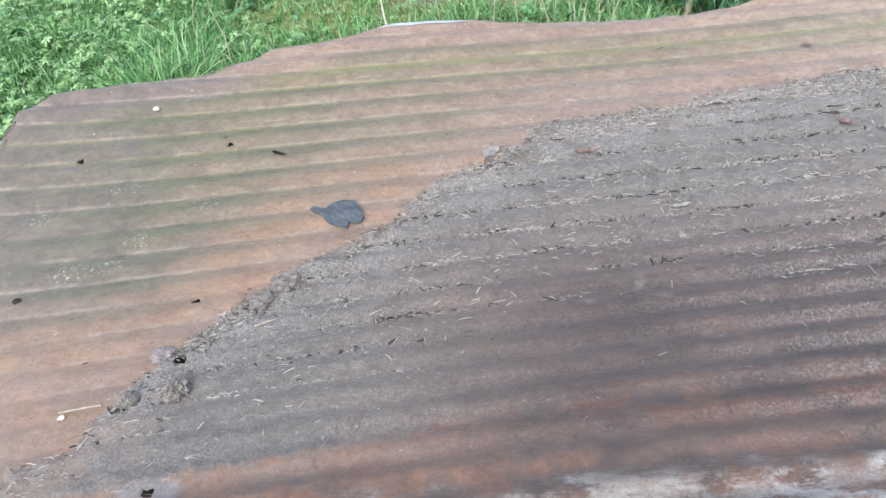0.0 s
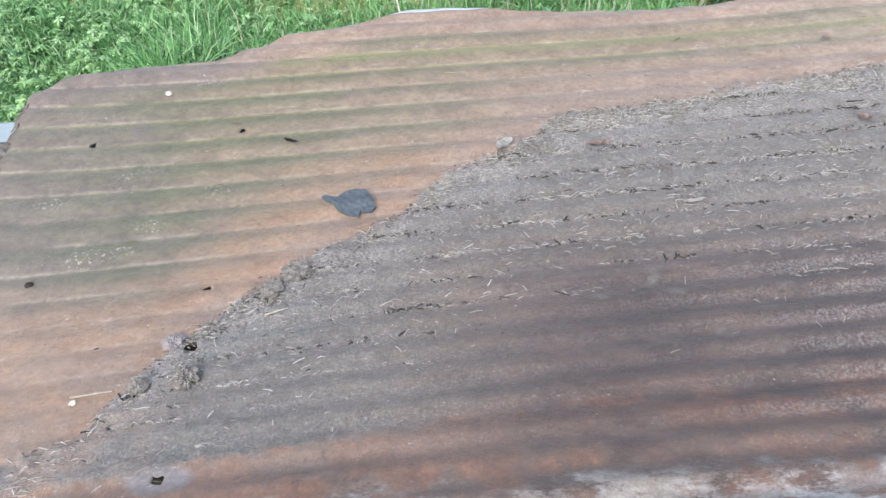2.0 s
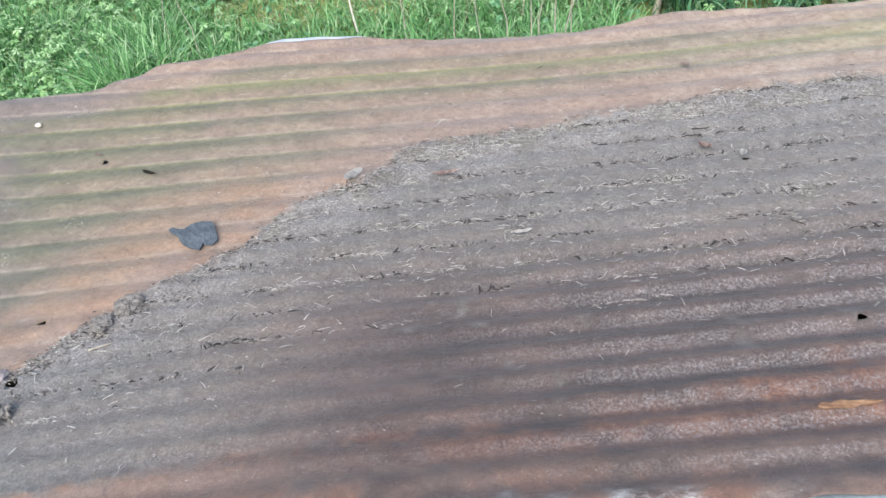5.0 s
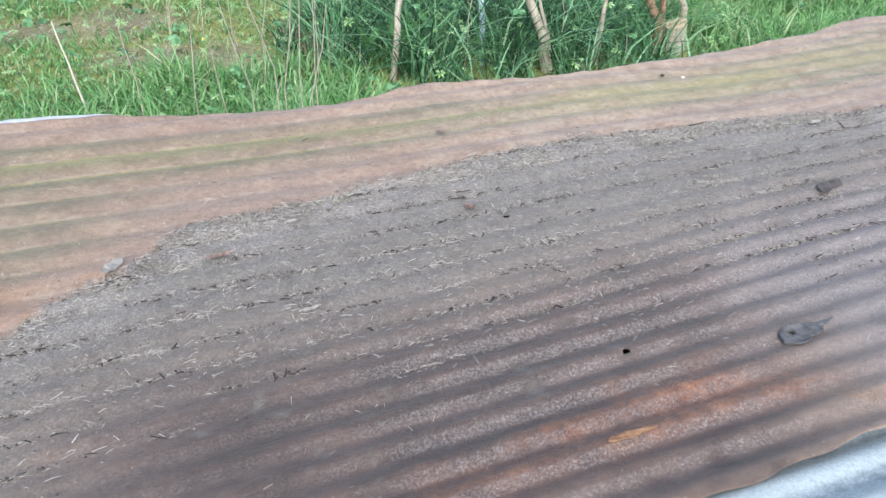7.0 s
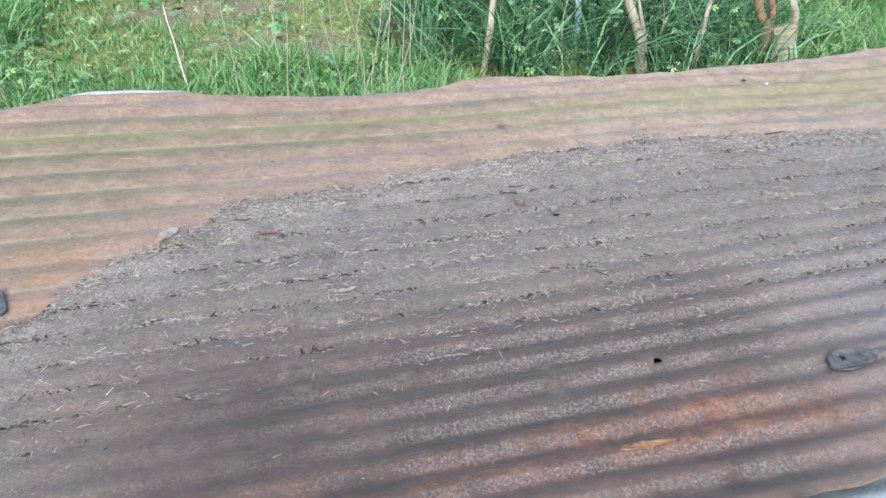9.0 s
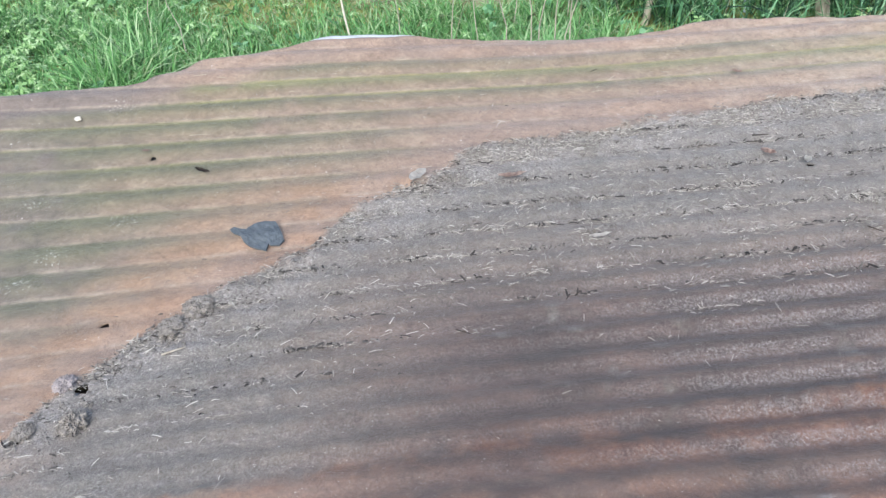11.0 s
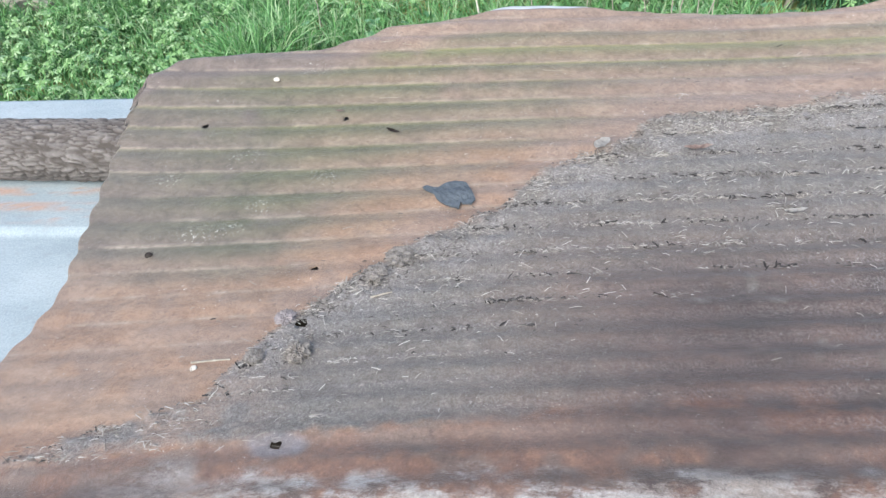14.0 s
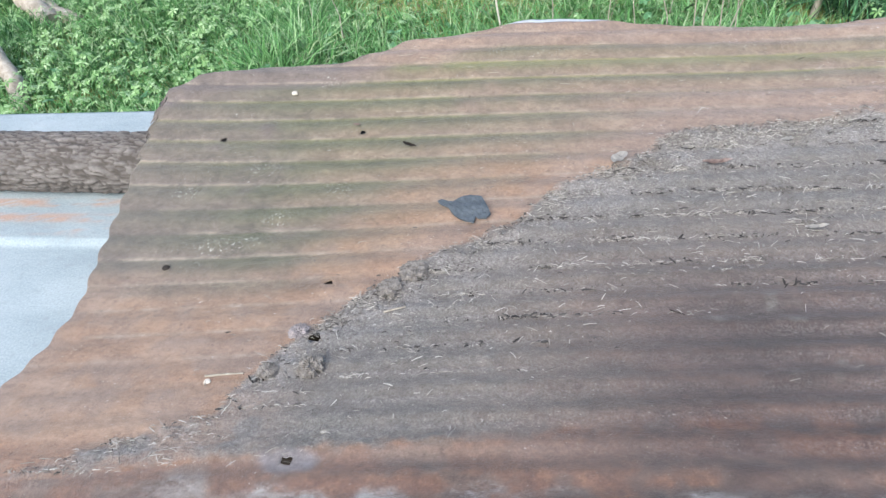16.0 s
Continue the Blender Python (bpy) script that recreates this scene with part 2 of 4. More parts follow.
def earth():
    n = Nodes("mossy_earth_and_short_turf", 0.95, 0.15)
    b, c = n.noise(14, 5, 0.7), n.noise(90, 3, 0.7)
    turf = n.ramp(b, (0.3, (0.12, 0.145, 0.04)), (0.55, (0.24, 0.27, 0.09)), (0.75, (0.36, 0.36, 0.19)))
    bare = n.ramp(c, (0.3, (0.14, 0.12, 0.085)), (0.7, (0.36, 0.32, 0.25)))
    n.bump(b, 0.8, 0.02)
    fac = n.math("MULTIPLY", n.attr("bare"), n.ramp(b, (0.35, 0.25), (0.6, 1.0)))
    return n.color(n.mix(fac, turf, bare))


EARTH = earth()


def log_bark():
    n = Nodes("plated_grey_brown_bark", 0.95, 0.15)
    a = n.noise(70, 6, 0.7, (0.5, 1, 1))
    top = n.ramp(a, (0.3, (0.105, 0.093, 0.085)), (0.7, (0.225, 0.207, 0.193)))
    n.bump(a, 0.6, 0.003)
    return n.color(n.mix(n.attr("plate"), (0.08, 0.07, 0.062), top))


LOG_BARK = log_bark()

# ---- the rusted sheet: sagging surface, fanned corrugations ----
SAG = (1.2182, 0.0639, -0.2923, -0.028, -0.0553, 0.1443, 0.0833, 0.0573, 0.0343, -0.1037)
FAN = (8.759, 1.694, -18.677, 0.652, -0.16, 3.103, -0.773, 1.34, 3.714, -10.583, -0.008, -0.9, -2.677, 8.938, -11.055)
DEPTH = 0.0058


def tame(x):
    """Beyond the right-hand part the sag levels off."""
    return np.where(x > 1.45, 1.45 + 0.4 * np.tanh((x - 1.45) / 0.4), x)


def sag(x, y):
    x = tame(np.asarray(x, float))
    y = np.asarray(y, float)
    c = SAG
    return (c[0] + c[1] * x + c[2] * y + c[3] * x * x + c[4] * x * y + c[5] * y * y
            + 0.003 * np.sin(5.1 * x + 2 * y) + 0.5 * (c[6] * y ** 3 + c[7] * x ** 3 + c[8] * x * x * y + c[9] * x * y * y))


def fan(x, y):
    """Counts the corrugations, 0 at the far rim; whole numbers run along the valleys."""
    x, v = np.asarray(x, float), np.asarray(y, float) - 0.85
    x = np.where(x > 1.15, 1.15 + 0.4 * np.tanh((x - 1.15) / 0.4), x)
    terms = (1, x, v, x * x, x * v, v * v, x ** 3, x * x * v, x * v * v, v ** 3, x ** 4, x ** 3 * v, x * x * v * v, x * v ** 3, v ** 4)
    return sum(c * t for c, t in zip(FAN, terms))


def wave(x, y):
    """Height of the corrugation: -1 in the valleys, +1 on the crests."""
    k = fan(x, y)
    return -np.cos(2 * np.pi * k)


def iron(x, y):
    """The sheet's top; the waves are pressed flatter where it sags and towards its far left part."""
    x, y = np.asarray(x, float), np.asarray(y, float)
    full = smooth(0.8, 0.64, y - 0.16 * x) * smooth(0.0, 0.5, x)
    full = full * (1 - 0.55 * smooth(0.75, 1.05, x) * smooth(0.72, 0.55, y))
    full = full * (1 - 0.55 * smooth(0.5, 0.42, y) * smooth(0.72, 0.5, x))
    flat = 1 - 0.5 * smooth(-0.2, -0.45, x) * smooth(0.8, 0.6, y)
    rim = smooth(1.05, 1.2, y - 0.1 * x)
    return sag(x, y) + DEPTH * flat * (0.4 + 0.5 * full + 0.06 * rim) * wave(x, y)


def on_iron(x, y, lift=0.0):
    return Vector((x, y, float(iron(x, y)) + float(crust(np.array([x]), np.array([y]))[0]) + lift))


FAR_X = (-0.86, -0.838, -0.825, -0.77, -0.67, -0.55, -0.46, -0.37, -0.24, -0.13, 0.0, 0.21, 0.44, 0.65, 0.83, 1.03, 1.3, 1.6, 1.79, 1.99, 2.14, 2.28, 2.7)
FAR_Y = (1.06, 1.105, 1.148, 1.18, 1.195, 1.203, 1.216, 1.262, 1.298, 1.325, 1.336, 1.35, 1.382, 1.434, 1.443, 1.461, 1.492, 1.508, 1.526, 1.565, 1.531, 1.494, 1.45)
SIDE_Y = (0.2, 0.5, 0.56, 0.65, 0.75, 0.85, 0.95, 1.06)
SIDE_X = (-0.83, -0.806, -0.786, -0.778, -0.8, -0.814, -0.826, -0.836)
SOIL_X = (-0.75, -0.6, -0.47, -0.44, -0.40, -0.32, -0.22, -0.126, -0.086, 0.03, 0.14, 0.37, 0.575, 0.75, 0.9, 1.3, 1.65, 2.6)
SOIL_Y = (0.33, 0.40, 0.45, 0.53, 0.58, 0.676, 0.767, 0.82, 0.889, 0.965, 1.06, 1.11, 1.168, 1.192, 1.218, 1.20, 1.135, 1.06)
LOW_X, LOW_Y = (-0.8, -0.38, 0.0, 0.42, 0.62, 0.8, 0.9, 1.1, 2.6), (0.33, 0.393, 0.445, 0.48, 0.55, 0.50, 0.42, 0.41, 0.42)


def far_edge(x):
    ripple = 0.0014 * np.sin(31 * x + 1.2) + 0.0012 * np.sin(67 * x)
    return np.interp(x, FAR_X, FAR_Y) + ripple


def near_edge(x):
    return 0.3 + 0.062 * smooth(0.25, 0.55, x) + 0.014 * smooth(0.6, 0.85, x) + 0.0018 * np.sin(23 * x) + 0.002 * np.sin(61 * x)


def soil_depth(x, y):
    """How far inside the patch of dirt a place lies, in metres; negative outside."""
    wob = 0.035 * (fbm(x * 14, y * 14, 3) - 0.5) + 0.03 * (fbm(x * 45, y * 45, 8) - 0.5)
    return np.minimum(np.interp(x, SOIL_X, SOIL_Y) - y, (y - np.interp(x, LOW_X, LOW_Y)) * 1.3) + wob


def crust(x, y):
    """Thickness of the dirt, thickest and lumpiest along its rim."""
    dep = soil_depth(x, y)
    dirt = smooth(-0.006, 0.014, dep)
    lumps = 0.0042 * smooth(0.35, 0.8, fbm(x * 75, y * 75, 21)) * smooth(0.06, 0.0, dep) * smooth(0.4, 0.62, fbm(x * 18, y * 26, 23) + 0.05)
    return dirt * (0.0006 + lumps + 0.0024 * (fbm(x * 150, y * 150, 5) - 0.4) + 0.001 * smooth(0.0, -1.0, wave(x, y)))


HOLES = [(-0.672, 1.024, 0.0062), (-0.41, 1.036, 0.005), (-0.386, 0.692, 0.0062), (-0.347, 0.389, 0.0068),
         (0.669, 0.99, 0.006), (0.69, 0.612, 0.0045), (-0.374, 0.583, 0.0085)]


def rusty_sheet():
    nx, ny = 640, 330
    u, s = np.meshgrid(np.linspace(0, 1, nx + 1) ** 1.12, np.linspace(0, 1, ny + 1))
    y = 0.33 + s * 0.9
    for _ in range(4):
        left = np.interp(y, SIDE_Y, SIDE_X) + 0.003 * np.sin(fan(np.full_like(y, -0.8), y) * 6.283)
        x = left + (2.6 - left) * u
        y = near_edge(x) + s * (far_edge(x) - near_edge(x))
    # widen the punched and rusted holes from the nearest knots
    keep = np.ones_like(x, bool)
    for hx, hy, r in HOLES:
        dx, dy = x - hx, y - hy
        d = np.hypot(dx, dy * 1.15) + 1e-9
        near = d < r * 1.5
        ring = near & (d > r * 0.55)
        want = r * (1 + 0.22 * np.sin(3 * np.arctan2(dy, dx) + 40 * hx))
        x = np.where(ring, hx + dx / d * want, x)
        y = np.where(ring, hy + dy / d * want, y)
        keep &= ~(near & ~ring)
    z = iron(x, y)
    dep = soil_depth(x, y)
    k = fan(x, y)
    w = wave(x, y)
    dirt = smooth(-0.006, 0.014, dep)
    z = z + crust(x, y)
    z = z + 0.0006 * (fbm(x * 90, y * 90, 14) - 0.5)
    edge_rise = np.minimum(far_edge(x) - y, y - near_edge(x))
    z = z + 0.002 * smooth(0.03, 0.0, edge_rise) * np.sin(9 * x + 1)
    n1, n2 = fbm(x * 5, y * 9, 31), fbm(x * 22, y * 30, 33)
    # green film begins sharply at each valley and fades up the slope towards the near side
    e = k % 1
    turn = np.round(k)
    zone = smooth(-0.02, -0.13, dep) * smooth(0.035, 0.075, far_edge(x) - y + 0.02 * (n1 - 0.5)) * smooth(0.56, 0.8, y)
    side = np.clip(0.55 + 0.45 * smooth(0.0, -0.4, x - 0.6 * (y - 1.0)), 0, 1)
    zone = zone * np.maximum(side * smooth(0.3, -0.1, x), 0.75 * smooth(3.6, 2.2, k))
    # The band's darkness also paints in the shade on the far-facing slopes.
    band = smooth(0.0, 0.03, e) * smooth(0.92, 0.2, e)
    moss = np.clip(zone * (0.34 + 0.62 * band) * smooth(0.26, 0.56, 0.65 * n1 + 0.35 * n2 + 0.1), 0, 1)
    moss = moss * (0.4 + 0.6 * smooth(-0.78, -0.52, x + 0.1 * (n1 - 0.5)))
    strip = np.exp(-((((k + 0.02) % 1) - 0.05) / 0.12) ** 2)
    lime = zone * strip * smooth(0.35, 0.55, n1 + 0.12) * np.where(turn == 1, 0.8, np.where(turn == 2, 0.6, 0.3 * smooth(8.0, 4.0, k)))
    lime = np.maximum(lime, zone * 0.55 * smooth(1.0, 1.06, k) * smooth(1.75, 1.2, k) * smooth(0.3, 0.5, n1 + 0.1))
    lime = np.maximum(lime, 0.4 * smooth(0.6, 1.2, x) * np.exp(-((y - 1.345 - 0.02 * x + 0.05 * (n1 - 0.5)) / 0.05) ** 2) * smooth(0.3, 0.55, n1 + 0.05))
    lap = smooth(-0.56, -0.42, x + 0.16 * (n1 - 0.5) + 0.06 * (n2 - 0.5)) * smooth(1.07, 0.93, y + 0.14 * (n1 - 0.5)) * smooth(-0.34, -0.14, dep)
    lap = np.maximum(lap * (1 - 0.5 * smooth(-0.1, 0.15, x)), smooth(0.74, 0.62, y + 0.14 * (n1 - 0.5) + 0.06 * (n2 - 0.5)) * smooth(-0.82, -0.74, x))
    orange = lap * (0.32 + 0.5 * smooth(0.35, 0.6, n2)) * (y > np.interp(x, LOW_X, LOW_Y))
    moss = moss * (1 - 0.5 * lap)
    red = smooth(0.075, 0.0, np.hypot((x - 0.7) * 0.3, y - 0.5) + 0.09 * (n2 - 0.5))
    red = np.maximum(red, 0.4 * smooth(0.07, 0.0, np.abs(y - 0.44 - 0.05 * x)) * smooth(-0.1, 0.3, x) * smooth(0.95, 0.6, x) * smooth(0.36, 0.56, n2))
    red = np.maximum(red, 0.4 * smooth(0.43, 0.38, y) * smooth(0.7, 0.5, x) * smooth(0.4, 0.55, n2))
    ember = np.maximum(red, 0.4 * smooth(0.03, 0.0, np.abs(y - np.interp(x, LOW_X, LOW_Y) - 0.004)) * smooth(0.6, 0.3, x) * smooth(0.36, 0.56, n2)) * (y < 0.62)
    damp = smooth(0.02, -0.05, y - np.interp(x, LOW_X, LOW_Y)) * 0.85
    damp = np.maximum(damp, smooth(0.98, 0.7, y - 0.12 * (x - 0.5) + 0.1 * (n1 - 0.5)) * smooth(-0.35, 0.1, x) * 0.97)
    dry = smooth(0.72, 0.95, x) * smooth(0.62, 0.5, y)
    # Lilac-grey dust tone with the sky's soft sheen painted in.
    lilac_sheen = smooth(0.78, 1.05, x + 0.2 * (n1 - 0.5)) * smooth(0.98, 0.78, y - 0.1 * (x - 1)) * smooth(0.385, 0.44, y) * 0.85
    damp = damp * (1 - 0.5 * lilac_sheen)
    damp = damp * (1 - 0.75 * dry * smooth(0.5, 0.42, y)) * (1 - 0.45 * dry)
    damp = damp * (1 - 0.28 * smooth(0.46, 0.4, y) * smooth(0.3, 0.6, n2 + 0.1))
    low = smooth(0.93, 0.66, y - 0.12 * (x - 0.5)) * smooth(-0.25, 0.15, x)
    dirt = dirt * (1 - 0.9 * low * smooth(0.25, 0.5, n2 + 0.19))
    # Pale flecks; the light on near-facing slopes is painted in with them.
    fuzz = 0.9 * (1 - 0.5 * dry) * (0.3 + 0.7 * smooth(0.15, 0.5, x)) * low * smooth(0.15, 0.65, -np.sin(2 * np.pi * (k - 0.06))) * smooth(0.37, 0.43, y) * smooth(0.3, 0.55, n2 + 0.1)
    tail = smooth(-0.33, -0.48, x) * smooth(0.52, 0.47, y)
    dirt = dirt * (1 - 0.55 * tail * smooth(0.4, 0.6, n2 + 0.1))
    fuzz = np.maximum(fuzz, 0.8 * tail * dirt)
    fuzz = np.maximum(fuzz, 0.95 * dirt * smooth(0.36, 0.56, n2) * smooth(0.16, 0.03, np.interp(x, SOIL_X, SOIL_Y) - y))
    fuzz = np.maximum(fuzz, 0.5 * dirt * np.exp(-((((k + 0.12) % 1) - 0.0) / 0.12) ** 2))
    zinc = smooth(0.372, 0.342, y + 0.09 * (n2 - 0.5) - 0.01 * smooth(0.0, 0.3, x) + 0.01 * n1) * smooth(-0.62, -0.3, x) * smooth(0.56, 0.4, x)
    pale = smooth(0.17, 0.01, np.interp(x, SOIL_X, SOIL_Y) - y) * smooth(0.28, 0.58, n2 + 0.08) * 0.9
    pale = np.maximum(pale, 0.5 * np.exp(-((((k + 0.5) % 1) - 0.44) / 0.09) ** 2) * smooth(0.6, 0.8, y + 0.6 * np.maximum(0, 0.1 - x)) * smooth(0.4, 0.6, n1 + 0.05))
    lead = 0 * x
    thread = (1 - dirt) * np.exp(-((((k + 0.5) % 1) - 0.47) / 0.055) ** 2) * smooth(0.35, 0.6, fbm(x * 5, k, 47) + 0.05) * smooth(0.45, 0.6, y)
    # Far right bare rust is painted paler, standing in for its grazing sheen.
    thread = np.maximum(thread, 0.5 * smooth(0.35, 0.9, x) * (1 - dirt) * smooth(1.12, 1.22, y))
    dull = smooth(-0.36, -0.6, x + 0.3 * (n1 - 0.5)) * smooth(0.62, 0.78, y + 0.1 * (n1 - 0.5)) * 0.9
    for hx, hy, r in HOLES[3:4]:
        lead = np.maximum(lead, 0.8 * smooth(r * 4.2, r * 2.6, np.hypot((x - hx) * 0.65, (y - hy) * 1.3) + 0.02 * (n2 - 0.5)))
    fleck = 0.25 + 0.75 * smooth(0.52, 0.66, fbm(x * 11, y * 16, 41)) * (1 - 0.8 * damp)
    lichen = 0 * x
    for cx, cy in ((-0.696, 0.891), (-0.55, 0.78), (-0.6, 0.771), (-0.419, 0.897), (-0.519, 0.833), (-0.574, 0.953), (-0.5, 1.16)):
        lichen = np.maximum(lichen, smooth(0.034, 0.01, np.hypot((x - cx) * 0.8, (y - cy) * 1.3) + 0.03 * (n2 - 0.5)))
    idx = np.arange((nx + 1) * (ny + 1)).reshape(ny + 1, nx + 1)
    ok = keep[:-1, :-1] & keep[1:, :-1] & keep[:-1, 1:] & keep[1:, 1:]
    quads = np.stack([idx[:-1, :-1], idx[:-1, 1:], idx[1:, 1:], idx[1:, :-1]], -1)[ok]
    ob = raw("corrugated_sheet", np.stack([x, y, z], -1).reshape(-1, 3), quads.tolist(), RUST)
    for name, a in (("dirt", dirt), ("moss", moss), ("lime", lime), ("orange", orange), ("damp", damp), ("fuzz", fuzz), ("zinc", zinc), ("lead", lead), ("thread", thread), ("dull", dull), ("ember", ember), ("fleck", fleck), ("lilac_sheen", lilac_sheen), ("lichen", lichen), ("pale", pale)):
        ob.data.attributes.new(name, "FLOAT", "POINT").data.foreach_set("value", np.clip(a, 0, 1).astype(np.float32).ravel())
    rim = ob.modifiers.new("thickness", "SOLIDIFY")
    rim.thickness, rim.offset, rim.use_rim_only = 0.0014, -1, True
    return tagged(ob, "large rusted corrugated iron sheet with moss and a crust of dirt", "metal sheet")


rusty_sheet()


# ---- pale sheets and supports under it ----
def pale_sheet(name, x0, x1, y0, y1, height, pitch, depth, label, rust_of=None, mat=None, nx=120, ny=160):
    x, y = np.meshgrid(np.linspace(x0, x1, nx + 1), np.linspace(y0, y1, ny + 1))
    z = height(x, y) + depth * np.cos(2 * np.pi * (y - 0.36) / pitch)
    idx = np.arange((nx + 1) * (ny + 1)).reshape(ny + 1, nx + 1)
    ob = raw(name, np.stack([x, y, z], -1).reshape(-1, 3), np.stack([idx[:-1, :-1], idx[:-1, 1:], idx[1:, 1:], idx[1:, :-1]], -1).reshape(-1, 4).tolist(), mat or ZINC)
    a = rust_of(x, y) if rust_of else 0 * x
    ob.data.attributes.new("rust", "FLOAT", "POINT").data.foreach_set("value", np.clip(a, 0, 1).astype(np.float32).ravel())
    # Shade of the rib valleys on the right-hand sheet, painted into the colour.
    rib_shade = 0 * x if x1 < 0 else np.clip(0.05 + 0.8 * smooth(0.0, -0.9, np.cos(2 * np.pi * (y - 0.36) / pitch)) * smooth(0.3, 0.6, fbm(x * 4, y * 30, 57) + 0.1), 0, 1)
    ob.data.attributes.new("rib_shade", "FLOAT", "POINT").data.foreach_set("value", rib_shade.astype(np.float32).ravel())
    s = ob.modifiers.new("thickness", "SOLIDIFY")
    s.thickness, s.offset = 0.0012, -1
    return tagged(ob, label, "metal sheet")


def streaks(x, y):
    band = np.maximum.reduce([np.exp(-((y - c) / 0.015) ** 4) for c in (0.985, 1.03, 1.083)])
    return 0.9 * band * smooth(-0.86, -1.0, x + 0.1 * fbm(x * 14, y * 40, 55)) * smooth(0.4, 0.5, fbm(x * 9, y * 60, 51)) * (0.4 + 0.6 * smooth(0.4, 0.55, fbm(x * 60, y * 90, 53)))


BED = 0.925
pale_sheet("galvanised_sheet", -2.4, -0.35, 0.3, 1.475, lambda x, y: BED + 0.012 * smooth(0.95, 0.962, y) + 0 * x, 5.0, 0.0,
           "weathered pale galvanised steel sheet with faint rust streaks", streaks)
pale_sheet("galvanised_sheet", -0.22, 2.6, 0.16, 0.62, lambda x, y: sag(x, np.maximum(y, 0.3)) - 0.0105 - 0.03 * smooth(0.37, 0.1, y), 0.05, 0.0042,
           "blue-grey galvanised corrugated sheet lying under the rusted one")


def white_edge():
    """A white sheet just under the rim, its rounded edge peeping out."""
    x, t = np.meshgrid(np.linspace(-0.215, 0.68, 90), np.linspace(0, 1, 12))
    out = 0.004 + 0.005 * smooth(0.45, 0.1, x) + 0.013 * smooth(-0.21, -0.12, x) * smooth(0.12, -0.04, x) - 0.009 * smooth(-0.17, -0.215, x)
    y = 1.1 + t * (far_edge(x) + out - 1.1)
    z = sag(x, y) - 0.0085
    idx = np.arange(x.size).reshape(x.shape)
    ob = raw("white_sheet", np.stack([x, y, z], -1).reshape(-1, 3), np.stack([idx[:-1, :-1], idx[:-1, 1:], idx[1:, 1:], idx[1:, :-1]], -1).reshape(-1, 4).tolist(), WHITE)
    m = ob.modifiers.new("thickness", "SOLIDIFY")
    m.thickness, m.offset = 0.0015, -1
    tagged(ob, "white painted metal sheet edge showing below the rusted sheet", "metal sheet")


white_edge()


def box(bm, cx, cy, cz, sx, sy, sz):
    r = bmesh.ops.create_cube(bm, size=1, matrix=Matrix.Translation((cx, cy, cz)) @ Matrix.Diagonal((sx, sy, sz, 1)))
    bmesh.ops.bevel(bm, geom=list({e for v in r["verts"] for e in v.link_edges}), offset=0.006, segments=1, affect="EDGES")


def trestle(x, top):
    ob = tagged(new("timber_trestle"), "weathered grey timber trestle carrying the metal sheets", "trestle", "trestles under the sheets")
    ob.location = (x, 0.83, GROUND)
    bm = bmesh.new()
    box(bm, 0, 0.02, top - GROUND - 0.05, 0.09, 1.26, 0.1)
    part("beam", bm, TIMBER, ob)
    for y in (-0.5, 0.5):
        bm = bmesh.new()
        box(bm, 0, y, (top - GROUND - 0.1) / 2 - 0.03, 0.09, 0.09, top - GROUND - 0.1 + 0.06)
        part("post", bm, TIMBER, ob)
    return ob


for tx in (-2.1, -0.55):
    trestle(tx, BED - 0.002)
for tx in (0.5, 1.5, 2.4):
    trestle(tx, 1.025)


# Unseen boards, added so that the holes above them look dark.
def hole_backing(y):
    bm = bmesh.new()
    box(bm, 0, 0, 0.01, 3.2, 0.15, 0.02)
    ob = part("hole_backing", bm, HOLE_DARK)
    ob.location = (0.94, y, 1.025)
    tagged(ob, "added near-black board that darkens the sheet's holes from below", "board", "boards under the sheet")


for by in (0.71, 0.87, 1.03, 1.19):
    hole_backing(by)
# Short pieces of the same added backing, for the left-hand holes.
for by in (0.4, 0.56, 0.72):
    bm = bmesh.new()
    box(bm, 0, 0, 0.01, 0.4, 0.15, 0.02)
    board = part("hole_backing", bm, HOLE_DARK)
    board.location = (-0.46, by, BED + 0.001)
    tagged(board, "short added near-black board that darkens the left-hand holes from below", "board", "boards under the sheet")


